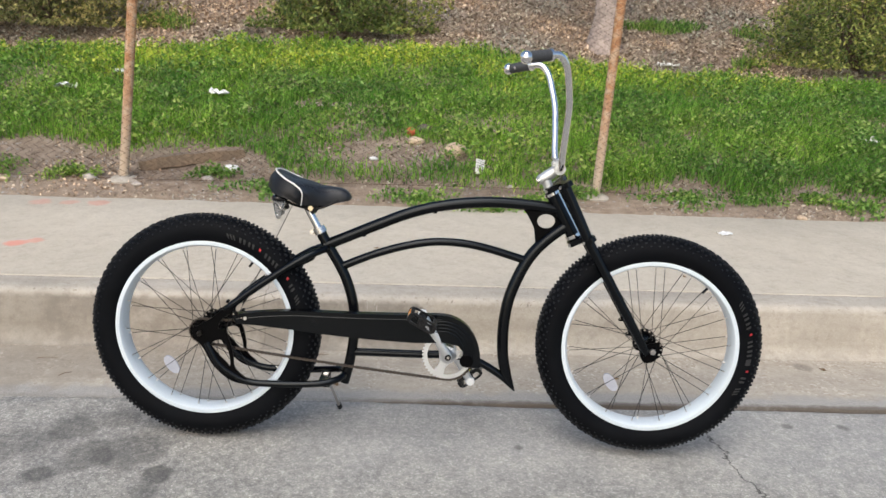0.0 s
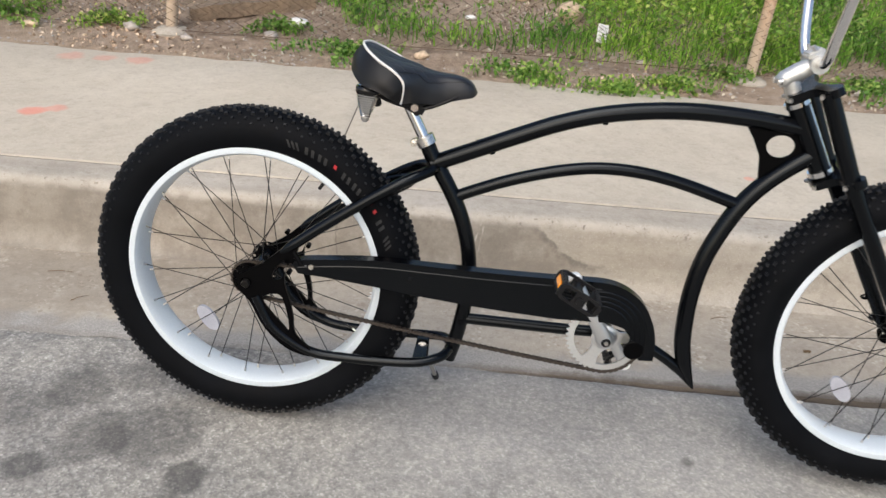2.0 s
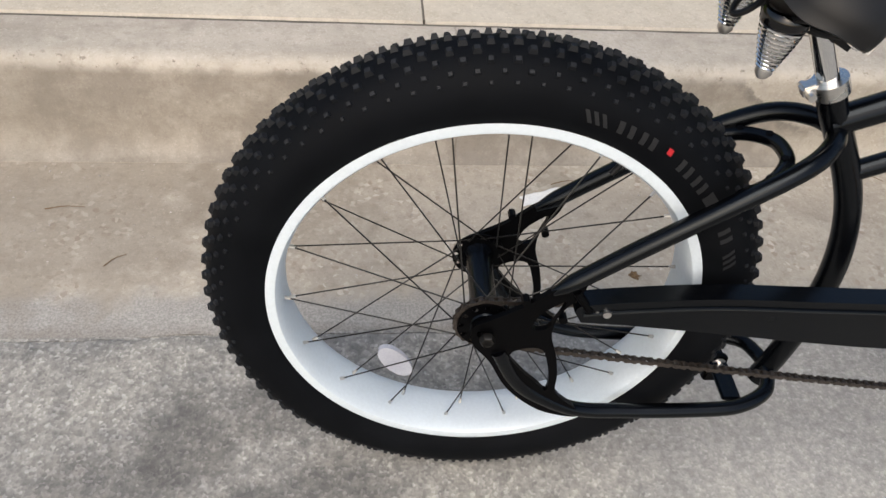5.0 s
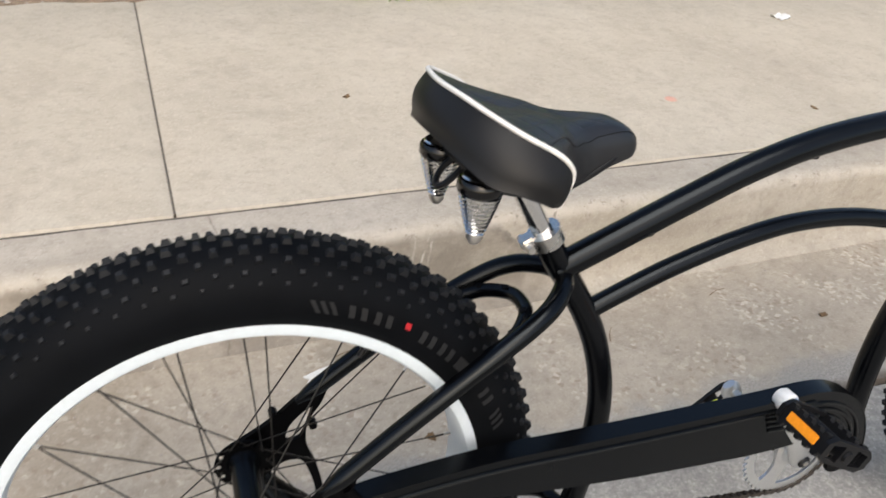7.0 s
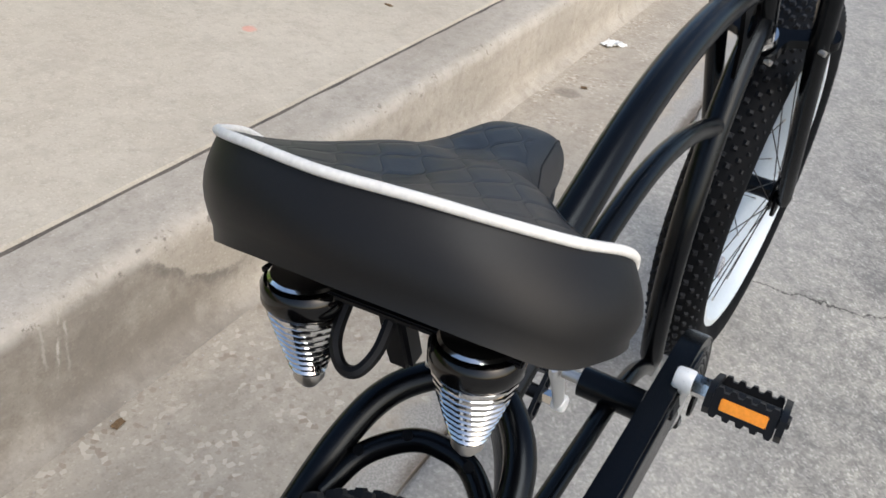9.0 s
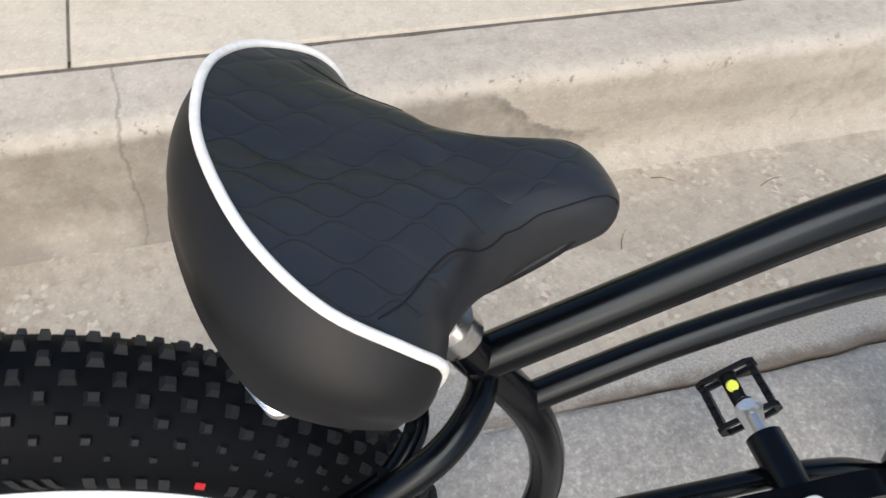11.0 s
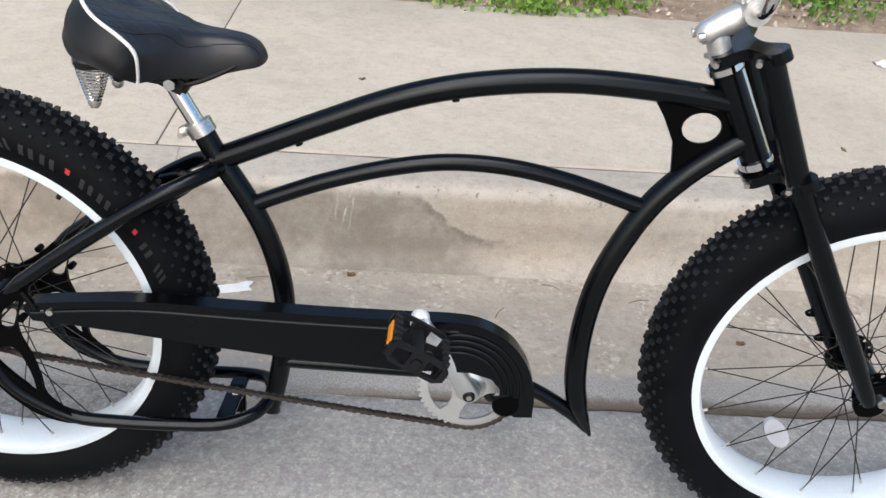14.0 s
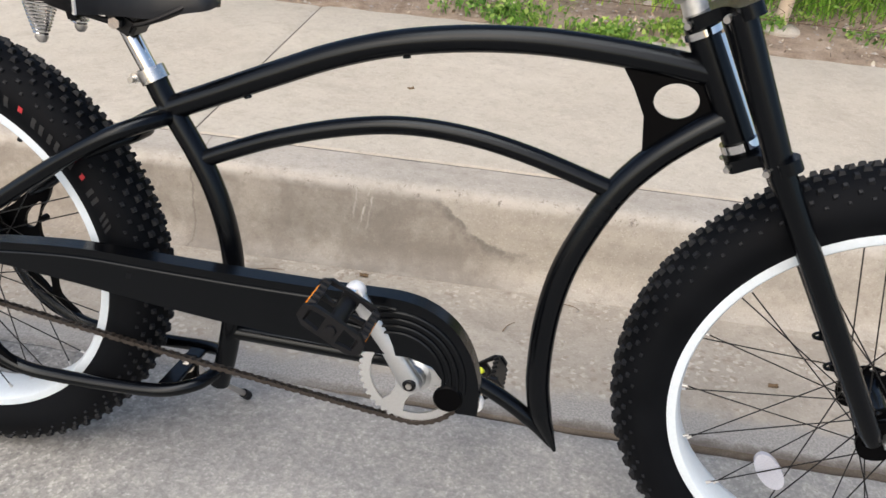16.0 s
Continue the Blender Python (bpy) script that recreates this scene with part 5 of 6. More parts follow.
def build_chain():
    """Roller chain: outer and inner links in turn along both runs and round the sprockets."""
    chain = new("chain")
    chain.parent = BIKE
    cx, cz, rz, r1, r2, y = 0.817, 0.315, 0.368, 0.0855, 0.040, -0.066
    gx = cx
    pts = []
    alpha = math.asin((r1 - r2) / math.hypot(gx, rz - cz))
    slope = math.atan2(cz - rz, gx)
    for i in range(25):
        ang = slope + math.pi / 2 + alpha - i / 24 * (math.pi + 2 * alpha)
        pts.append(Vector((cx + r1 * math.cos(ang), y, cz + r1 * math.sin(ang))))
    for i in range(25):
        ang = slope - math.pi / 2 - alpha - i / 24 * (math.pi - 2 * alpha)
        p = Vector((r2 * math.cos(ang), y, rz + r2 * math.sin(ang)))
        pts.append(p)
    # sag of the lower run
    a, b = pts[24], pts[25]
    mids = [a.lerp(b, i / 30) + Vector((0, 0, -0.005 * math.sin(math.pi * i / 30))) for i in range(1, 30)]
    path = pts[:25] + mids + pts[25:] + [pts[0]]
    cum = np.concatenate([[0], np.cumsum([(q - p).length for p, q in zip(path, path[1:])])])
    n = int(round(cum[-1] / 0.0127 / 2)) * 2

    def at(d):
        i = min(len(path) - 2, int(np.searchsorted(cum, d, "right")) - 1)
        return path[i].lerp(path[i + 1], (d - cum[i]) / max(1e-9, cum[i + 1] - cum[i]))

    def link(gap):
        bm = bmesh.new()
        out = [(-0.0105, 0), (-0.009, 0.0038), (-0.006, 0.0042), (0, 0.0026), (0.006, 0.0042), (0.009, 0.0038), (0.0105, 0), (0.009, -0.0038), (0.006, -0.0042), (0, -0.0026), (-0.006, -0.0042), (-0.009, -0.0038)]
        for s in (-1, 1):
            slab2 = bmesh.new()
            slab(slab2, out, s * gap - 0.0006, s * gap + 0.0006)
            tmp = bpy.data.meshes.new("tmp")
            slab2.to_mesh(tmp)
            slab2.free()
            bm.from_mesh(tmp)
            bpy.data.meshes.remove(tmp)
        for x in (-0.00635, 0.00635):
            rod(bm, (x, -gap, 0), (x, gap, 0), 0.0036, 8)
        me = bpy.data.meshes.new("link")
        bm.to_mesh(me)
        bm.free()
        me.materials.append(CHAINMETAL)
        return me

    kinds = link(0.0042), link(0.0028)
    for i in range(n):
        p, q = at(cum[-1] * i / n), at(cum[-1] * ((i + 1) % n) / n)
        d = q - p
        m = Matrix.Translation((p + q) / 2) @ Matrix.Rotation(-math.atan2(d.z, d.x), 4, "Y")
        share("link", kinds[i % 2], chain, m)
    tagged(chain, "rust-brown roller chain")
    out = []
    for i in range(18 * 4):
        r = 0.041 if i % 4 in (0, 1) else 0.036
        ang = 2 * math.pi * i / 72
        out.append((r * math.cos(ang), 0.368 + r * math.sin(ang)))
    bm = bmesh.new()
    slab(bm, out, -0.068, -0.064, [ring_outline(0, 0.368, 0.018, 16)])
    part("sprocket", bm, PLATE, BIKE, "dark steel rear sprocket", False)


def build_stand():
    k = new("kickstand")
    k.parent = BIKE
    bm = bmesh.new()
    box(bm, (0.030, 0.120, 0.008), pose(0.400, 0.0, 0.203, 0, 0, 0), 0.002)
    part("stand_plate", bm, FRAME, k, "black steel stand plate")
    bm = bmesh.new()
    box(bm, (0.030, 0.016, 0.058), pose(0.402, 0.020, 0.186), 0.004)
    part("pivot_block", bm, PLATE, k, "black steel pivot plate")
    bm = bmesh.new()
    rod(bm, (0.402, 0.012, 0.200), (0.402, 0.0095, 0.2005), 0.0130, 18)
    rod(bm, (0.402, 0.010, 0.200), (0.402, 0.002, 0.202), 0.0085, 6)
    part("pivot_bolt", bm, ALLOY, k, "steel bolt and washer")
    foot = BIKE.matrix_world.inverted() @ Vector((0.447, 0.205, 0.006))
    bm = bmesh.new()
    sweep(bm, [Vector((0.404, 0.034, 0.186)), Vector((0.412, 0.060, 0.150)), Vector((0.404, 0.034, 0.186)).lerp(foot, 0.95)], 0.0058, 10)
    part("stand_leg", bm, SATIN, k, "dull steel stand leg")
    bm = bmesh.new()
    rod(bm, Vector((0.404, 0.034, 0.186)).lerp(foot, 0.90), foot, 0.0095, 12)
    part("stand_foot", bm, PLASTIC, k, "black rubber stand foot")


build_frame()
build_wheel("rear_wheel", (0.001, 0, 0.3676), True)
build_wheel("front_wheel", (1.500, 0, 0.3607), False)
build_fork()
build_bars()
build_saddle()
build_drive()
build_chain()
build_stand()


# ---- the bank behind the pavement ----
def quick_mesh(name, verts, quads, material):
    """One mesh from numpy arrays of corners and four-cornered faces."""
    me = bpy.data.meshes.new(name)
    me.vertices.add(len(verts))
    me.vertices.foreach_set("co", np.ascontiguousarray(verts, np.float32).ravel())
    me.loops.add(quads.size)
    me.loops.foreach_set("vertex_index", np.ascontiguousarray(quads, np.int32).ravel())
    me.polygons.add(len(quads))
    me.polygons.foreach_set("loop_start", np.arange(0, quads.size, 4, dtype=np.int32))
    me.update(calc_edges=True)
    me.materials.append(material)
    return new(name, me)


RNG = np.random.default_rng(7)
GX, GY = np.linspace(-6, 9, 151), np.linspace(2.3, 10, 131)
GZ = np.array([[ground_z(x, max(y, BACK_Y + 0.003)) for x in GX] for y in GY])


def heights(x, y):
    i = np.clip((x - GX[0]) / (GX[1] - GX[0]), 0, len(GX) - 1.001)
    j = np.clip((y - GY[0]) / (GY[1] - GY[0]), 0, len(GY) - 1.001)
    a, b = i.astype(int), j.astype(int)
    u, v = i - a, j - b
    return (GZ[b, a] * (1 - u) + GZ[b, a + 1] * u) * (1 - v) + (GZ[b + 1, a] * (1 - u) + GZ[b + 1, a + 1] * u) * v


def soft_noise(x, y, f, seed):
    """Smooth patchiness between about -1 and 1."""
    r = np.random.default_rng(seed)
    out = np.zeros_like(x)
    for k in range(7):
        a, ph, g = r.uniform(0, 6.28), r.uniform(0, 6.28), f * r.uniform(0.6, 1.9)
        out += np.sin(g * (x * np.cos(a) + y * np.sin(a)) + ph)
    return out / 4


def lower_edge(x):
    return np.interp(x, (-6.27, -2.3, -1.57, -1.04, -0.37, -0.16, 0.31, 1.67, 1.99, 3.34, 9.4), (3.18, 3.18, 3.15, 3.02, 3.2, 2.72, 2.66, 2.72, 2.80, 2.76, 2.74))


def upper_edge(x):
    return np.interp(x, (-6.27, -2.93, -0.91, 1.42, 2.8, 5.06, 9.4), (5.32, 5.46, 6.13, 6.13, 5.63, 5.48, 5.43))


def cover(x, y):
    """How thickly the bank is overgrown, 0 to 1."""
    n = soft_noise(x, y, 5.0, 3) * 0.13
    c = np.clip((y - lower_edge(x) - n) / 0.18, 0, 1) * np.clip((upper_edge(x) + n * 1.3 - y) / 0.12, 0, 1)
    for bx, by, rx, ry, keep in ((0.65, 3.26, 0.50, 0.34, 0.06), (0.08, 4.23, 0.38, 0.10, 0.05), (0.54, 4.20, 0.22, 0.12, 0.05), (0.31, 3.70, 0.30, 0.16, 0.35), (0.57, 2.75, 0.95, 0.28, 0.25), (0.25, 3.25, 0.45, 0.30, 0.35), (-0.35, 3.55, 0.35, 0.22, 0.35), (-0.78, 3.02, 0.45, 0.25, 0.05), (-2.09, 3.12, 0.9, 0.12, 0.3)):
        d = np.hypot((x - bx) / rx, (y - by) / ry) + n
        c *= keep + (1 - keep) * np.clip((d - 0.75) / 0.4, 0, 1)
    return c


def scatter(n, x0, x1, y0, y1, dens):
    x, y = RNG.uniform(x0, x1, n), RNG.uniform(y0, y1, n)
    keep = RNG.random(n) < dens(x, y)
    return x[keep], y[keep]


def blades(name, x, y, tall, width, material, label, category="grass", sprawl=0.5):
    """Bent grass blades of two faces each."""
    n = len(x)
    z = heights(x, y) - 0.006
    h = tall * RNG.uniform(0.45, 1.15, n)
    a = RNG.uniform(0, 2 * np.pi, n)
    lean = RNG.uniform(0.1, 1.0, n) * sprawl
    w = width * RNG.uniform(0.6, 1.3, n) / 2
    t = RNG.uniform(0, 2 * np.pi, n)
    sx, sy, dx, dy = np.cos(t) * w, np.sin(t) * w, np.cos(a) * lean * h, np.sin(a) * lean * h
    v = np.empty((n, 6, 3), np.float32)
    for k, (up, out, wide) in enumerate(((0, 0, 0.8), (0.62, 0.38, 1.0), (1.0 - 0.22, 1.0, 0.12))):
        for s in (0, 1):
            q = (1 if s else -1) * wide
            v[:, 2 * k + s, 0], v[:, 2 * k + s, 1] = x + dx * out + sx * q, y + dy * out + sy * q
            v[:, 2 * k + s, 2] = z + h * (up if k < 2 else 1.0 - 0.35 * lean / max(sprawl, 0.01))
    base = (np.arange(n) * 6)[:, None]
    f = np.concatenate([base + np.array([0, 1, 3, 2]), base + np.array([2, 3, 5, 4])])
    return tagged(quick_mesh(name, v.reshape(-1, 3), f, material), label, category, kind="stuff")


def leaves(name, pts, size, material, label, category, flat=0.5, parent=None, kind="stuff", slim=0.6):
    """Small folded leaves at the given places."""
    n = len(pts)
    u = RNG.normal(size=(n, 3))
    u /= np.linalg.norm(u, axis=1)[:, None]
    w = RNG.normal(size=(n, 3)) + np.array([0, 0, 1.5 * flat])
    w -= u * (u * w).sum(1)[:, None]
    w /= np.linalg.norm(w, axis=1)[:, None]
    side = np.cross(u, w)
    s = (size * RNG.uniform(0.5, 1.3, n))[:, None]
    v = np.empty((n, 6, 3), np.float32)
    v[:, 0], v[:, 3] = pts - u * s * 0.5, pts + u * s * 0.5
    for k, along in ((1, -0.12), (2, 0.22)):
        v[:, k], v[:, 6 - k] = pts + u * s * along + side * s * slim / 2 + w * s * 0.10, pts + u * s * along - side * s * slim / 2 + w * s * 0.10
    base = (np.arange(n) * 6)[:, None]
    f = np.concatenate([base + np.array([0, 1, 2, 3]), base + np.array([0, 3, 4, 5])])
    ob = tagged(quick_mesh(name, v.reshape(-1, 3), f, material), label, category, kind=kind)
    if parent is not None:
        ob.parent = parent
    return ob


MULCH_TUFTS = ((3.60, 7.16, 0.26, 0.12), (3.90, 7.13, 0.30, 0.15), (4.76, 7.05, 0.16, 0.13), (4.40, 6.08, 0.20, 0.10), (-1.94, 6.56, 0.34, 0.24))


def build_growth():
    yellow = lambda x, y: np.clip((y - 4.85 + soft_noise(x, y, 2.2, 5) * 0.5) / 0.6, 0, 1) * np.clip(1 - np.abs(x - 0.2) / 5.5, 0, 1) ** 0.6 * 0.8
    x, y = scatter(430000, -5, 7.5, 2.3, 6.4, lambda x, y: cover(x, y) * 0.75 * np.clip(0.80 + 0.6 * soft_noise(x, y, 9.0, 41) + 0.25 * soft_noise(x, y, 2.5, 43), 0.35, 1) * (1 - 0.75 * yellow(x, y)))
    tall = np.clip(0.085 + 0.04 * soft_noise(x, y, 3.0, 11) + 0.045 * soft_noise(x, y, 9.0, 12) + 0.055 * soft_noise(x, y, 32.0, 13) + 0.02 * (x > 1.9), 0.03, 0.21)
    blades("grass", x, y, tall, 0.0078, GRASS, "lush green wild grass covering the bank", sprawl=0.85)
    x, y = scatter(160000, -5, 7.5, 4.3, 6.4, lambda x, y: cover(x, y) * 0.7 * yellow(x, y))
    blades("yellow_grass", x, y, np.clip(0.10 + 0.07 * soft_noise(x, y, 30.0, 14), 0.03, 0.2), 0.010, YELLOW_GRASS, "yellowish green grass along the top of the bank")
    clump = lambda x, y: np.clip(0.45 + 0.55 * soft_noise(x, y, 7.0, 51) + 0.75 * soft_noise(x, y, 26.0, 52), 0, 1)
    x, y = scatter(360000, -5, 7.5, 2.3, 6.4, lambda x, y: cover(x, y) * (0.04 + 0.70 * clump(x, y) ** 1.6) * np.clip(0.75 + 0.5 * soft_noise(x, y, 2.0, 17), 0.25, 1) * (1 - 0.8 * yellow(x, y)))
    p = np.stack([x, y, heights(x, y) + 0.008 + (0.035 + 0.105 * clump(x, y)) * RNG.uniform(0, 1, len(x)) ** 0.6], 1)
    leaves("weeds", p, 0.036, WEED, "low broad-leaved green weeds among the grass", "weeds", 0.7, slim=0.52)
    x, y = scatter(150000, -5, 7.5, 4.2, 6.4, lambda x, y: cover(x, y) * (0.15 + 0.7 * clump(x, y)) * yellow(x, y))
    p = np.stack([x, y, heights(x, y) + 0.01 + (0.04 + 0.11 * clump(x, y)) * RNG.uniform(0, 1, len(x)) ** 0.6], 1)
    leaves("yellow_weeds", p, 0.028, YELLOW_GRASS, "yellowish leafy weeds along the top of the bank", "weeds", 0.9, slim=0.6)
    # green tufts growing out of the mulch
    xs, ys = [], []
    for cx, cy, rx, ry in MULCH_TUFTS:
        m = int(1500 * rx)
        a, d = RNG.uniform(0, 6.28, m), RNG.uniform(0, 1, m) ** 0.6
        d = d * (1 + 0.3 * np.sin(3 * a + cx * 5) + 0.2 * np.sin(5 * a))
        xs.append(cx + rx * d * np.cos(a))
        ys.append(cy + ry * d * np.sin(a))
    x, y = np.concatenate(xs), np.concatenate(ys)
    blades("mulch_grass", x, y, np.full(len(x), 0.13), 0.012, WEED, "green grass tufts growing out of the mulch", "grass", 0.8)
    # scattered tufts on the bare strip
    spots = [(-2.04, 2.76, 0.22), (-1.46, 2.71, 0.14), (-0.57, 2.78, 0.12), (-0.13, 2.55, 0.20), (2.56, 2.58, 0.20), (3.03, 2.62, 0.14), (3.76, 2.55, 0.22), (3.45, 2.68, 0.12), (1.21, 2.32, 0.17), (1.83, 2.66, 0.16), (4.39, 2.61, 0.2), (0.78, 2.45, 0.2), (-2.72, 2.86, 0.3), (1.52, 2.47, 0.14)]
    xs, ys = [], []
    for cx, cy, r in spots:
        m = int(2400 * r)
        a, d = RNG.uniform(0, 6.28, m), r * RNG.uniform(0, 1, m) ** 0.7
        d = d * (1 + 0.45 * np.sin(3 * a + cx * 7) + 0.3 * np.sin(5 * a + cy * 9))
        xs.append(cx + d * np.cos(a) * 1.3)
        ys.append(np.maximum(cy + d * np.sin(a) * 0.7, BACK_Y - 0.10))
    x, y = np.concatenate(xs), np.concatenate(ys)
    p = np.stack([x, y, heights(x, np.maximum(y, BACK_Y + 0.02)) + RNG.uniform(0.008, 0.055, len(x))], 1)
    leaves("weed_tufts", p, 0.026, WEED, "small green weed tufts at the pavement's back edge", "weeds", 0.6, slim=0.55)
    blades("grass_tufts", x[::3], np.maximum(y[::3], BACK_Y - 0.05), np.full(len(x[::3]), 0.075), 0.005, GRASS, "thin grass tufts at the pavement's back edge", "grass", 0.9)


def build_mulch():
    x, y = scatter(95000, -6, 9, 5.2, 9.9, lambda x, y: np.clip((y - upper_edge(x) + 0.15) / 0.1, 0, 1) * 0.85)
    n = len(x)
    p = np.stack([x, y, heights(x, y) + RNG.uniform(0.0, 0.025, n)], 1)
    leaves("wood_mulch", p, 0.052, CHIP, "brown bark and leaf mulch on the upper bank", "mulch", 1.6, slim=0.38)
    x, y = scatter(42000, -4, 6.5, 2.36, 4.4, lambda x, y: (1 - cover(x, y)) * 0.55 * np.clip(0.45 + soft_noise(x, y, 6, 23), 0.05, 1))
    p = np.stack([x, y, heights(x, np.maximum(y, BACK_Y + 0.02)) + 0.004], 1)
    leaves("plant_litter", p, 0.024, CHIP, "dry chips and plant litter on the bare soil", "litter", 1.4, slim=0.5)


def pebbles(name, x, y, z, size, material, label):
    n = len(x)
    oct_v = np.array([(1, 0, 0), (0, 1, 0), (-1, 0, 0), (0, -1, 0), (0, 0, 0.6), (0, 0, -0.4)], np.float32)
    s = (size * RNG.uniform(0.35, 1.4, n))[:, None, None]
    v = oct_v[None] * s * RNG.uniform(0.6, 1.3, (n, 1, 3)) * RNG.uniform(0.85, 1.15, (n, 6, 3))
    v = v + np.stack([x, y, z], 1)[:, None]
    tri = np.array([(0, 1, 4), (1, 2, 4), (2, 3, 4), (3, 0, 4), (1, 0, 5), (2, 1, 5), (3, 2, 5), (0, 3, 5)])
    faces = ((np.arange(n) * 6)[:, None, None] + tri).reshape(-1, 3)
    ob = from_arrays(name, v.reshape(-1, 3).tolist(), faces.tolist(), material)
    return tagged(ob, label, "gravel", kind="stuff")


def build_grit():
    x, y = scatter(9500, -4, 6.5, 2.33, 4.3, lambda x, y: (1 - cover(x, y)) * np.clip(0.5 + soft_noise(x, y, 7, 31), 0, 1))
    pebbles("gravel", x, y, heights(x, np.maximum(y, BACK_Y + 0.02)) + 0.004, 0.009, GREYSTONE, "small pale stones in the bare soil")
    x = RNG.uniform(-3, 5, 1500)
    y = 0.76 - np.abs(RNG.normal(0, 0.18, 1500))
    keep = y > 0.29
    pebbles("gutter_grit", x[keep], y[keep], np.interp(y[keep], (0.29, 0.45, 0.62, 0.74), (-0.003, -0.008, -0.018, -0.027)) + 0.0008, 0.0022, GREYSTONE, "fine grit lying in the gutter")


def bush(seed, cx, cy, rx, ry, h, label, foliage=None):
    """A rounded shrub: stems, a ragged shell and thousands of leaves."""
    root = tagged(new("bush"), label, "bush", "shrubs at the top of the bank")
    r = np.random.default_rng(seed)
    gz = float(heights(np.array([cx]), np.array([cy]))[0])
    bm = bmesh.new()
    for i in range(26):
        a, d = r.uniform(0, 6.28), r.uniform(0.2, 0.9)
        tip = Vector((cx + rx * d * math.cos(a), cy + ry * d * math.sin(a), gz + h * math.sqrt(max(0.05, 1 - d * d)) * r.uniform(0.7, 1.0)))
        mid = Vector((cx + rx * d * 0.4 * math.cos(a), cy + ry * d * 0.4 * math.sin(a), gz + h * 0.4))
        sweep(bm, curve([(cx + 0.05 * math.cos(a), cy + 0.05 * math.sin(a), gz - 0.05), mid, tip], 4), [0.014, 0.008, 0.003], 6)
    part("stem", bm, TWIG, root)
    n = 34000
    a, cz = r.uniform(0, 2 * np.pi, n), r.uniform(-0.1, 1, n)
    rad = np.sqrt(np.clip(1 - cz ** 2, 0.02, 1))
    lump = 1 + 0.16 * np.sin(3 * a + seed) * rad + 0.10 * np.sin(7 * a + 5 * cz + seed) + 0.08 * np.sin(11 * cz + 4 * a)
    depth = lump * r.uniform(0.0, 1.0, n) ** 0.30
    # twiggy clumps with darker gaps between them
    tuft = np.sin(9 * a + 4 * cz + seed) + np.sin(13 * cz - 6 * a + 2 * seed) + np.sin(17 * a + 11 * cz)
    keep = r.random(n) < np.clip(0.55 + 0.38 * tuft, 0.10, 1)
    depth = (depth * (1 + 0.05 * tuft))[keep]
    a, cz, rad, n = a[keep], cz[keep], rad[keep], int(keep.sum())
    p = np.stack([cx + rx * rad * np.cos(a) * depth, cy + ry * rad * np.sin(a) * depth, gz + 0.02 + h * np.clip(cz, 0, 1) * depth + RNG.uniform(0, 0.06, n)], 1)
    leaves("foliage", p, 0.048, foliage or BUSH, "", "", 0.3, root, slim=0.42)
    return root


def build_tree(cx, cy):
    gz = float(heights(np.array([cx]), np.array([cy]))[0])
    root = tagged(new("tree"), "pale smooth-barked tree standing in brown mulch", "tree")
    path = [(cx, cy, gz - 0.1), (cx, cy, gz + 0.12), (cx + 0.02, cy, gz + 0.5), (cx + 0.06, cy + 0.05, gz + 1.4), (cx + 0.05, cy + 0.15, gz + 2.6)]
    bm = sweep(bmesh.new(), curve(path, 8), [0.24, 0.175, 0.145, 0.13, 0.12], 20)
    for v in bm.verts:
        v.co.x += 0.02 * noise.noise(v.co * 4)
        v.co.y += 0.02 * noise.noise(v.co * 4 + Vector((5, 5, 5)))
    part("trunk", bm, BARK, root)
    tips = []
    for i in range(7):
        a = 0.9 * i
        s = Vector((cx + 0.05, cy + 0.15, gz + 2.2 + 0.06 * i))
        tip = s + Vector((1.3 * math.cos(a), 1.3 * math.sin(a), 1.2 + 0.15 * (i % 3)))
        part("limb", sweep(bmesh.new(), curve([s, s.lerp(tip, 0.5) + Vector((0, 0, 0.12)), tip], 5), [0.07, 0.045, 0.015], 10), BARK, root)
        tips += [s.lerp(tip, t) for t in (0.55, 0.75, 0.9, 1.0)]
    c = np.array(tips)[RNG.integers(0, len(tips), 7000)]
    leaves("crown", c + RNG.normal(0, 0.33, c.shape), 0.07, BUSH, "", "", 0.3, root)
    return root


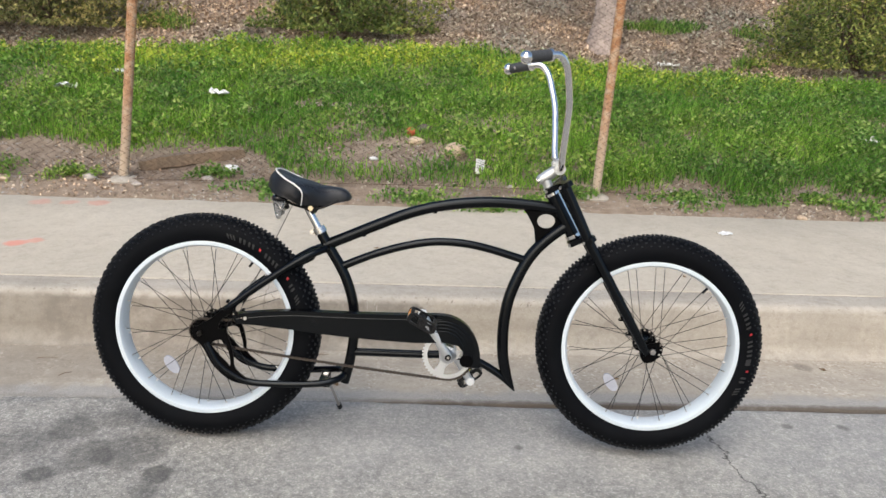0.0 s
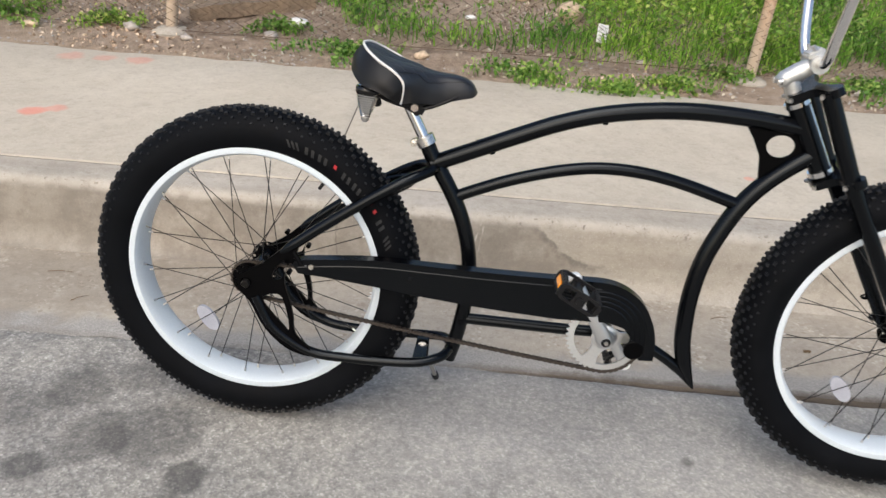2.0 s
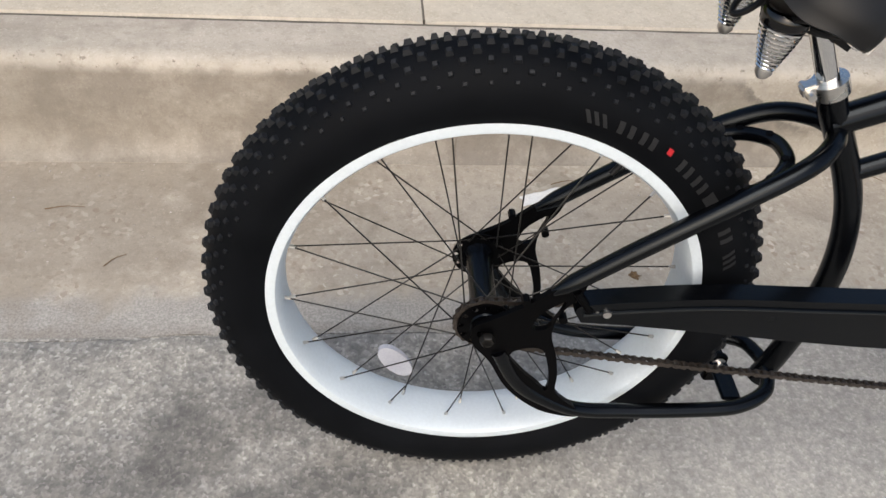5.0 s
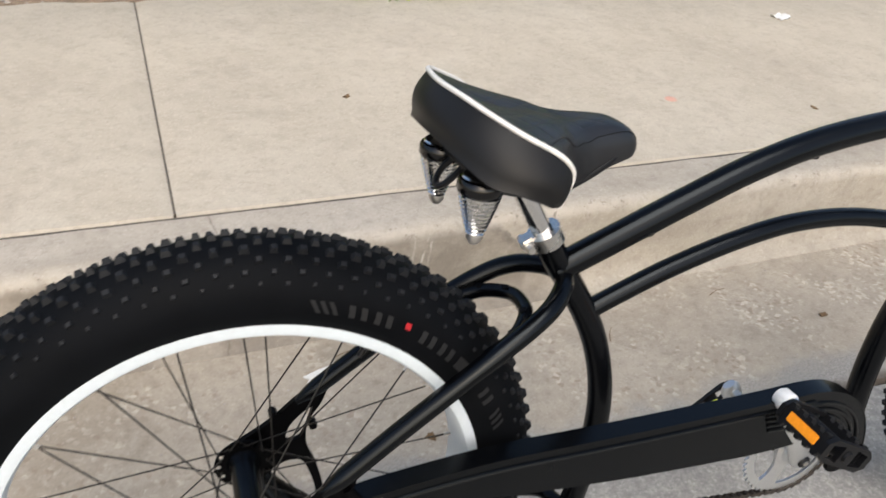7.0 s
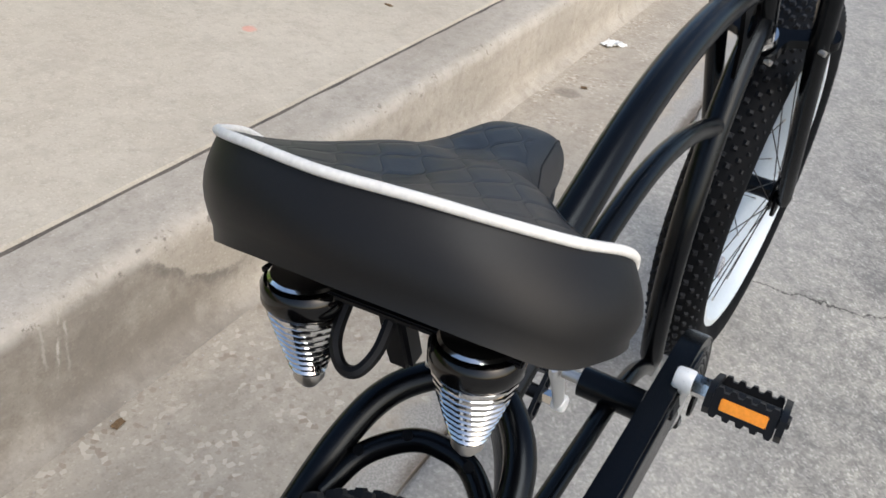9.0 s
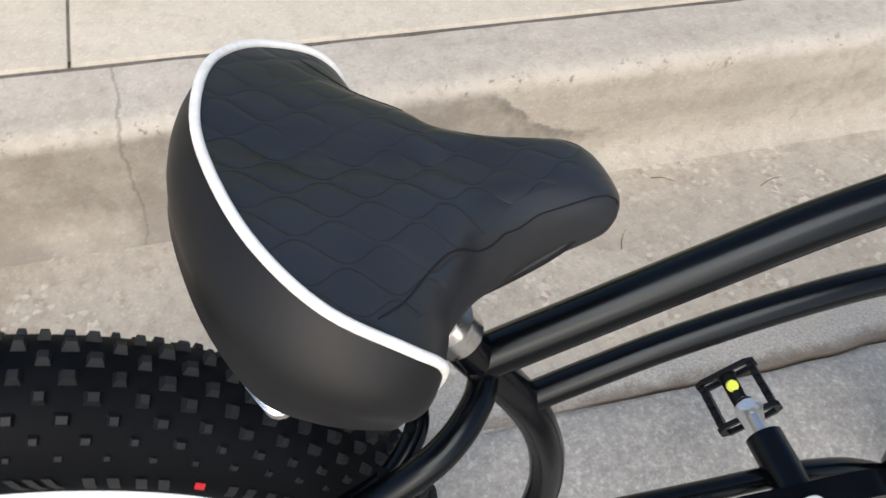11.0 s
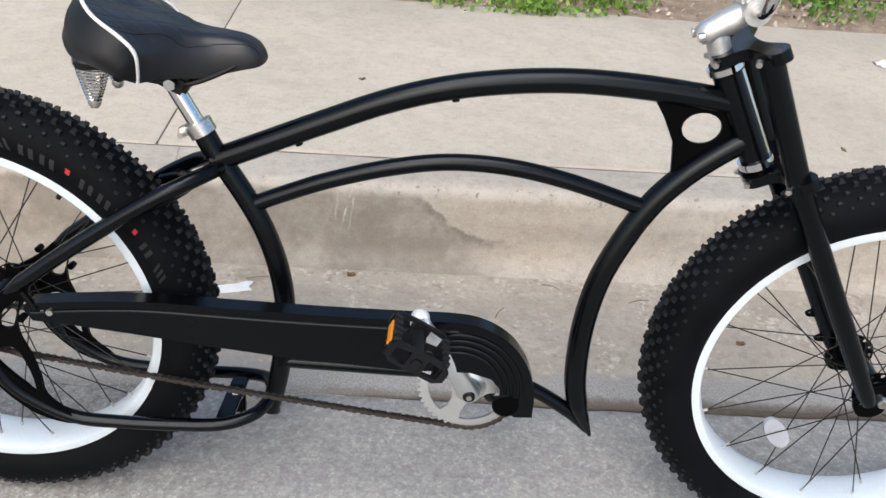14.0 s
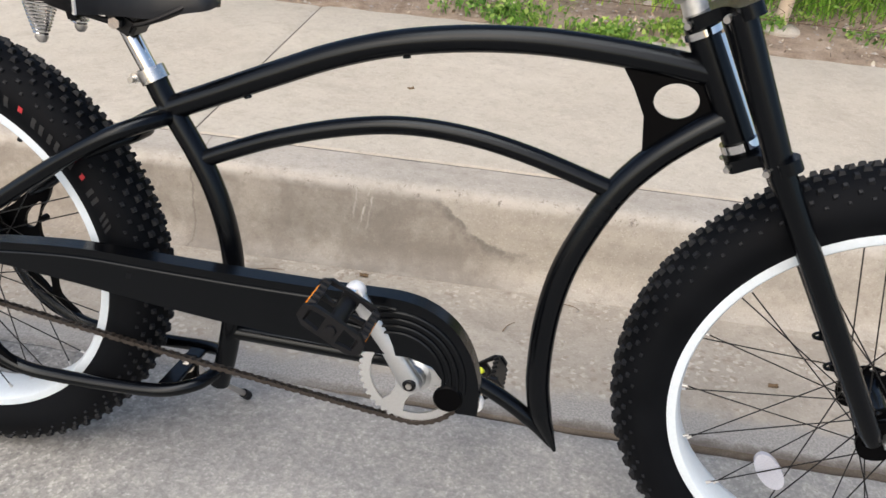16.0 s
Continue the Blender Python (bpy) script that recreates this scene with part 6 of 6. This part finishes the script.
def build_fence():
    root = tagged(new("fence"), "rusty chain-link fence on leaning steel posts", "fence")
    base_z = walk_z(BACK_Y) + 0.01
    for x, lean, y in ((-4.19, 0.02, 2.69), (-1.113, 0.118, 2.686), (1.966, 0.027, 2.68), (5.04, -0.02, 2.68)):
        z = float(heights(np.array([x]), np.array([y]))[0])
        bm = bmesh.new()
        top = Vector((x + lean * 1.75, y, z + 1.75))
        rod(bm, (x - lean * 0.1, y, z - 0.1), top, 0.0295, 20)
        lathe(bm, [(0, 0.035), (0.018, 0.030), (0.031, 0.012), (0.0325, -0.015)], 20, top, False, "z")
        part("post", bm, RUST, root, "rusty round steel post")
        bm = bmesh.new()
        lathe(bm, [(0.0, 0.012), (0.04, 0.011), (0.075, 0.006), (0.10, -0.008), (0.105, -0.06)], 18, (x, y - 0.02, z), False, "z")
        for v in bm.verts:
            v.co += Vector((0.02 * noise.noise(v.co * 9), 0.02 * noise.noise(v.co * 9 + Vector((3, 0, 0))), 0.008 * noise.noise(v.co * 14)))
        part("footing", bm, KERB, root, "rough concrete post footing")
    # woven wire, each strand a zigzag
    pitch, w, top = 0.062, 0.0027, 1.60
    x0, n, m = -4.18, 149, 50
    verts, quads = [], []
    step = (top - 0.02) / m
    i, j = np.meshgrid(np.arange(n), np.arange(m + 1), indexing="ij")
    px = x0 + pitch * i + np.where(j % 2 == 0, 0.0, pitch) + 0.003 * np.sin(i * 1.7 + j)
    pz = base_z + 0.055 + step * j + 0.012 * np.sin(px * 1.3)
    py = 2.655 + np.where(j % 2 == 0, 0.002, -0.002) - 0.01 * np.sin(px * 0.9) - 0.020
    c = np.stack([px, py, pz], -1)
    tri = np.array([(w, 0, 0), (-w * 0.5, w * 0.87, 0), (-w * 0.5, -w * 0.87, 0)])
    v = c[:, :, None, :] + tri
    idx = np.arange(n * (m + 1) * 3).reshape(n, m + 1, 3)
    f = [np.stack([idx[:, :-1, k], idx[:, :-1, (k + 1) % 3], idx[:, 1:, (k + 1) % 3], idx[:, 1:, k]], -1).reshape(-1, 4) for k in range(3)]
    mesh = quick_mesh("wire_mesh", v.reshape(-1, 3), np.concatenate(f), WIRE)
    tagged(mesh, "thin weathered diamond wire mesh", kind="stuff").parent = root
    for zz in (0.05, 1.60):
        line = [(x, 2.632 - 0.01 * math.sin(x * 0.9), base_z + zz + 0.012 * math.sin(x * 1.3)) for x in np.linspace(-4.18, 5.03, 60)]
        part("tension_wire", sweep(bmesh.new(), line, 0.002, 5), WIRE, root)


def crumple(name, seed, x, y, z, w, d, material, label, category="litter", turn=0.0, lift=0.35):
    """A crumpled scrap with some thickness."""
    bm = bmesh.new()
    bmesh.ops.create_grid(bm, x_segments=9, y_segments=7, size=0.5)
    off = Vector((seed * 3.1, seed * 1.7, seed))
    for v in bm.verts:
        edge = 1 + 0.35 * noise.noise(v.co * 2.2 + off)
        v.co = Vector((v.co.x * w * edge, v.co.y * d * edge, abs(noise.noise(v.co * 3.0 + off)) * lift * min(w, d)))
    bmesh.ops.solidify(bm, geom=bm.faces[:], thickness=0.0012)
    low = min(v.co.z for v in bm.verts)
    for v in bm.verts:
        v.co.z -= low
    ob = mesh_ob(name, bm, material)
    ob.matrix_world = pose(x, y, z, 0, 0, turn)
    return tagged(ob, label, category, "scattered " + ("paper scraps" if category == "litter" else "dead leaves"))


def hz(x, y):
    return float(heights(np.array([x]), np.array([y]))[0])


def build_litter():
    crumple("paper_scrap", 2, 2.56, 1.95, walk_z(1.95), 0.085, 0.06, PAPER, "crumpled white paper scrap on the concrete pavement", turn=20)
    crumple("paper_scrap", 5, 0.262, 0.640, -0.0205, 0.095, 0.032, PAPER, "flattened white paper scrap lying in the gutter", turn=14, lift=0.2)
    crumple("paper_scrap", 9, 3.00, 0.71, -0.024, 0.10, 0.05, PAPER, "bent white paper scrap lying in the gutter", turn=-30, lift=0.6)
    for sx, x, y, w, d, t in ((11, -2.10, 4.37, 0.17, 0.10, 10), (12, -0.85, 4.28, 0.15, 0.09, -15), (14, 4.41, 3.68, 0.15, 0.10, 35), (15, -1.79, 4.81, 0.12, 0.07, -30)):
        crumple("paper_scrap", sx, x, y, hz(x, y) + 0.06, w, d, PAPER, "white paper scrap caught in the grass", turn=t, lift=0.9)
    crumple("paper_scrap", 13, 3.44, 5.87, hz(3.44, 5.87) + 0.012, 0.20, 0.10, PAPER, "white paper scrap lying on the mulch", turn=5, lift=0.7)
    crumple("paper_scrap", 16, 4.92, 6.56, hz(4.92, 6.56) + 0.012, 0.12, 0.08, PAPER, "small white paper scrap lying on the mulch", turn=-20, lift=0.7)
    bm = bmesh.new()
    box(bm, (0.065, 0.004, 0.105), None, 0.001)
    for v in bm.verts:
        v.co.y += 0.010 * noise.noise(v.co * 30)
    card = mesh_ob("paper_card", bm, PAPER)
    card.matrix_world = pose(1.215, 3.00, hz(1.215, 3.00) + 0.055, -25, 8, 10)
    tagged(card, "creased white card with grey print lines, propped in the weeds", "litter")
    for i in range(5):
        b2 = bmesh.new()
        box(b2, (0.048, 0.001, 0.005), pose(0, -0.0095, -0.036 + 0.018 * i, 0, 18, 0))
        part("print_line", b2, FAINT, card)
    for args in ((1, 0.085, STONE, "stone", 0.75, 1.06, 3.29, "large tan sandstone rock on bare soil"), (2, 0.058, STONE, "stone", 0.55, 0.77, 3.49, "flat pale tan stone on bare soil"),
                 (3, 0.040, BRICKRED, "brick_piece", 0.9, 0.74, 3.65, "broken piece of orange-red brick on soil"), (4, 0.055, GRIT, "stone", 0.8, 0.84, 3.75, "dark grey stone beside the brick piece"),
                 (5, 0.055, PAPER, "stone", 0.45, -0.47, 2.87, "pale flat chip of plaster on the soil"), (6, 0.040, GREYSTONE, "stone", 0.6, -0.58, 2.68, "small pale grey stone on the soil"),
                 (7, 0.042, GREYSTONE, "stone", 0.6, -1.31, 2.64, "small pale grey stone on the soil"), (8, 0.038, STONE, "stone", 0.5, -1.83, 2.61, "small tan stone on the soil"),
                 (9, 0.035, STONE, "stone", 0.7, 0.23, 2.58, "small tan stone among the weeds"), (10, 0.030, GREYSTONE, "stone", 0.63, 2.50, 2.55, "small pale grey stone on the soil"),
                 (11, 0.034, STONE, "stone", 0.57, 3.23, 2.35, "small tan stone on the soil"), (12, 0.028, GREYSTONE, "stone", 0.6, 1.41, 2.78, "small pale grey stone on the soil"),
                 (13, 0.03, PAPER, "stone", 0.5, 0.47, 3.15, "pale chip of plaster on the soil"), (14, 0.032, GREYSTONE, "stone", 0.5, -0.99, 2.55, "small pale grey stone on the soil")):
        seed, size, mat, name, squash, x, y, label = args
        ob = bumpy(seed, size, mat, name, squash, label)
        ob.location = (x, y, hz(x, y) + size * squash * 0.55)
    # half-buried timber
    bm = bmesh.new()
    bmesh.ops.create_cube(bm, size=1)
    bmesh.ops.subdivide_edges(bm, edges=[e for e in bm.edges if abs(e.verts[0].co.x - e.verts[1].co.x) > 0.5], cuts=24)
    bmesh.ops.subdivide_edges(bm, edges=[e for e in bm.edges if abs(e.verts[0].co.x - e.verts[1].co.x) < 0.01], cuts=2)
    for v in bm.verts:
        u = v.co.x
        taper = 1 - 0.25 * max(0, abs(u) - 0.4) * 10 * (1 if u > 0 else 0.5)
        v.co = Vector((u * 0.70, v.co.y * 0.085 * taper, v.co.z * 0.075 * taper))
        v.co += Vector((0.010 * noise.noise(v.co * 20), 0.012 * noise.noise(v.co * 9), 0.012 * noise.noise(v.co * 8 + Vector((4, 0, 0))) + 0.006 * noise.noise(v.co * 40)))
    plank = mesh_ob("timber", bm, BOARD)
    a, b = Vector((-1.08, 2.83, hz(-1.08, 2.83) + 0.028)), Vector((-0.42, 3.16, hz(-0.42, 3.16) + 0.022))
    d = b - a
    plank.matrix_world = Matrix.Translation((a + b) / 2) @ Matrix.Rotation(math.atan2(d.y, d.x), 4, "Z") @ Matrix.Rotation(-math.asin(d.z / d.length), 4, "Y")
    tagged(plank, "weathered grey-brown timber half buried in soil", "timber")
    # dead leaves and twigs
    for i, (x, y, z, l, t) in enumerate(((0.33, 0.69, -0.022, 0.07, 10), (1.10, 0.712, -0.024, 0.05, -20), (1.33, 0.66, -0.02, 0.06, 15), (-0.62, 0.45, -0.007, 0.05, 40), (0.95, 0.58, -0.014, 0.05, 60), (-0.75, 0.60, -0.015, 0.08, 5))):
        bm = bmesh.new()
        q = Matrix.Rotation(radians(t), 3, "Z")
        sweep(bm, curve([Vector((x, y, z + 0.003)) + q @ Vector(p) for p in ((-l / 2, 0, 0), (0, 0.003, 0.002), (l / 2, -0.002, 0.001))], 5), [0.0012, 0.0010, 0.0006], 6)
        tagged(mesh_ob("twig", bm, DRY), "short dry brown twig lying in the gutter", "twig", "twigs in the gutter")
    for i, (x, y, z) in enumerate(((0.565, 0.73, -0.025), (0.54, 1.50, walk_z(1.50)), (2.05, 1.19, walk_z(1.19)), (2.50, 0.64, -0.018), (0.42, 0.40, -0.006), (1.55, 0.5, -0.01))):
        crumple("dead_leaf", 20 + i, x, y, z, 0.022, 0.014, DRY, "small dry brown leaf fragment lying on concrete", "leaf", 35 * i, 0.5)


build_growth()
build_mulch()
build_grit()
bush(1, -3.08, 6.39, 1.05, 0.75, 1.25, "dense brownish olive shrub at the top of the bank", OLIVE)
bush(2, 0.02, 6.61, 0.86, 0.62, 1.20, "rounded dark green shrub at the top of the bank")
bush(3, 5.59, 6.16, 1.05, 0.75, 1.30, "broad olive green shrub at the top of the bank")
build_tree(2.90, 6.50)
build_fence()
build_litter()
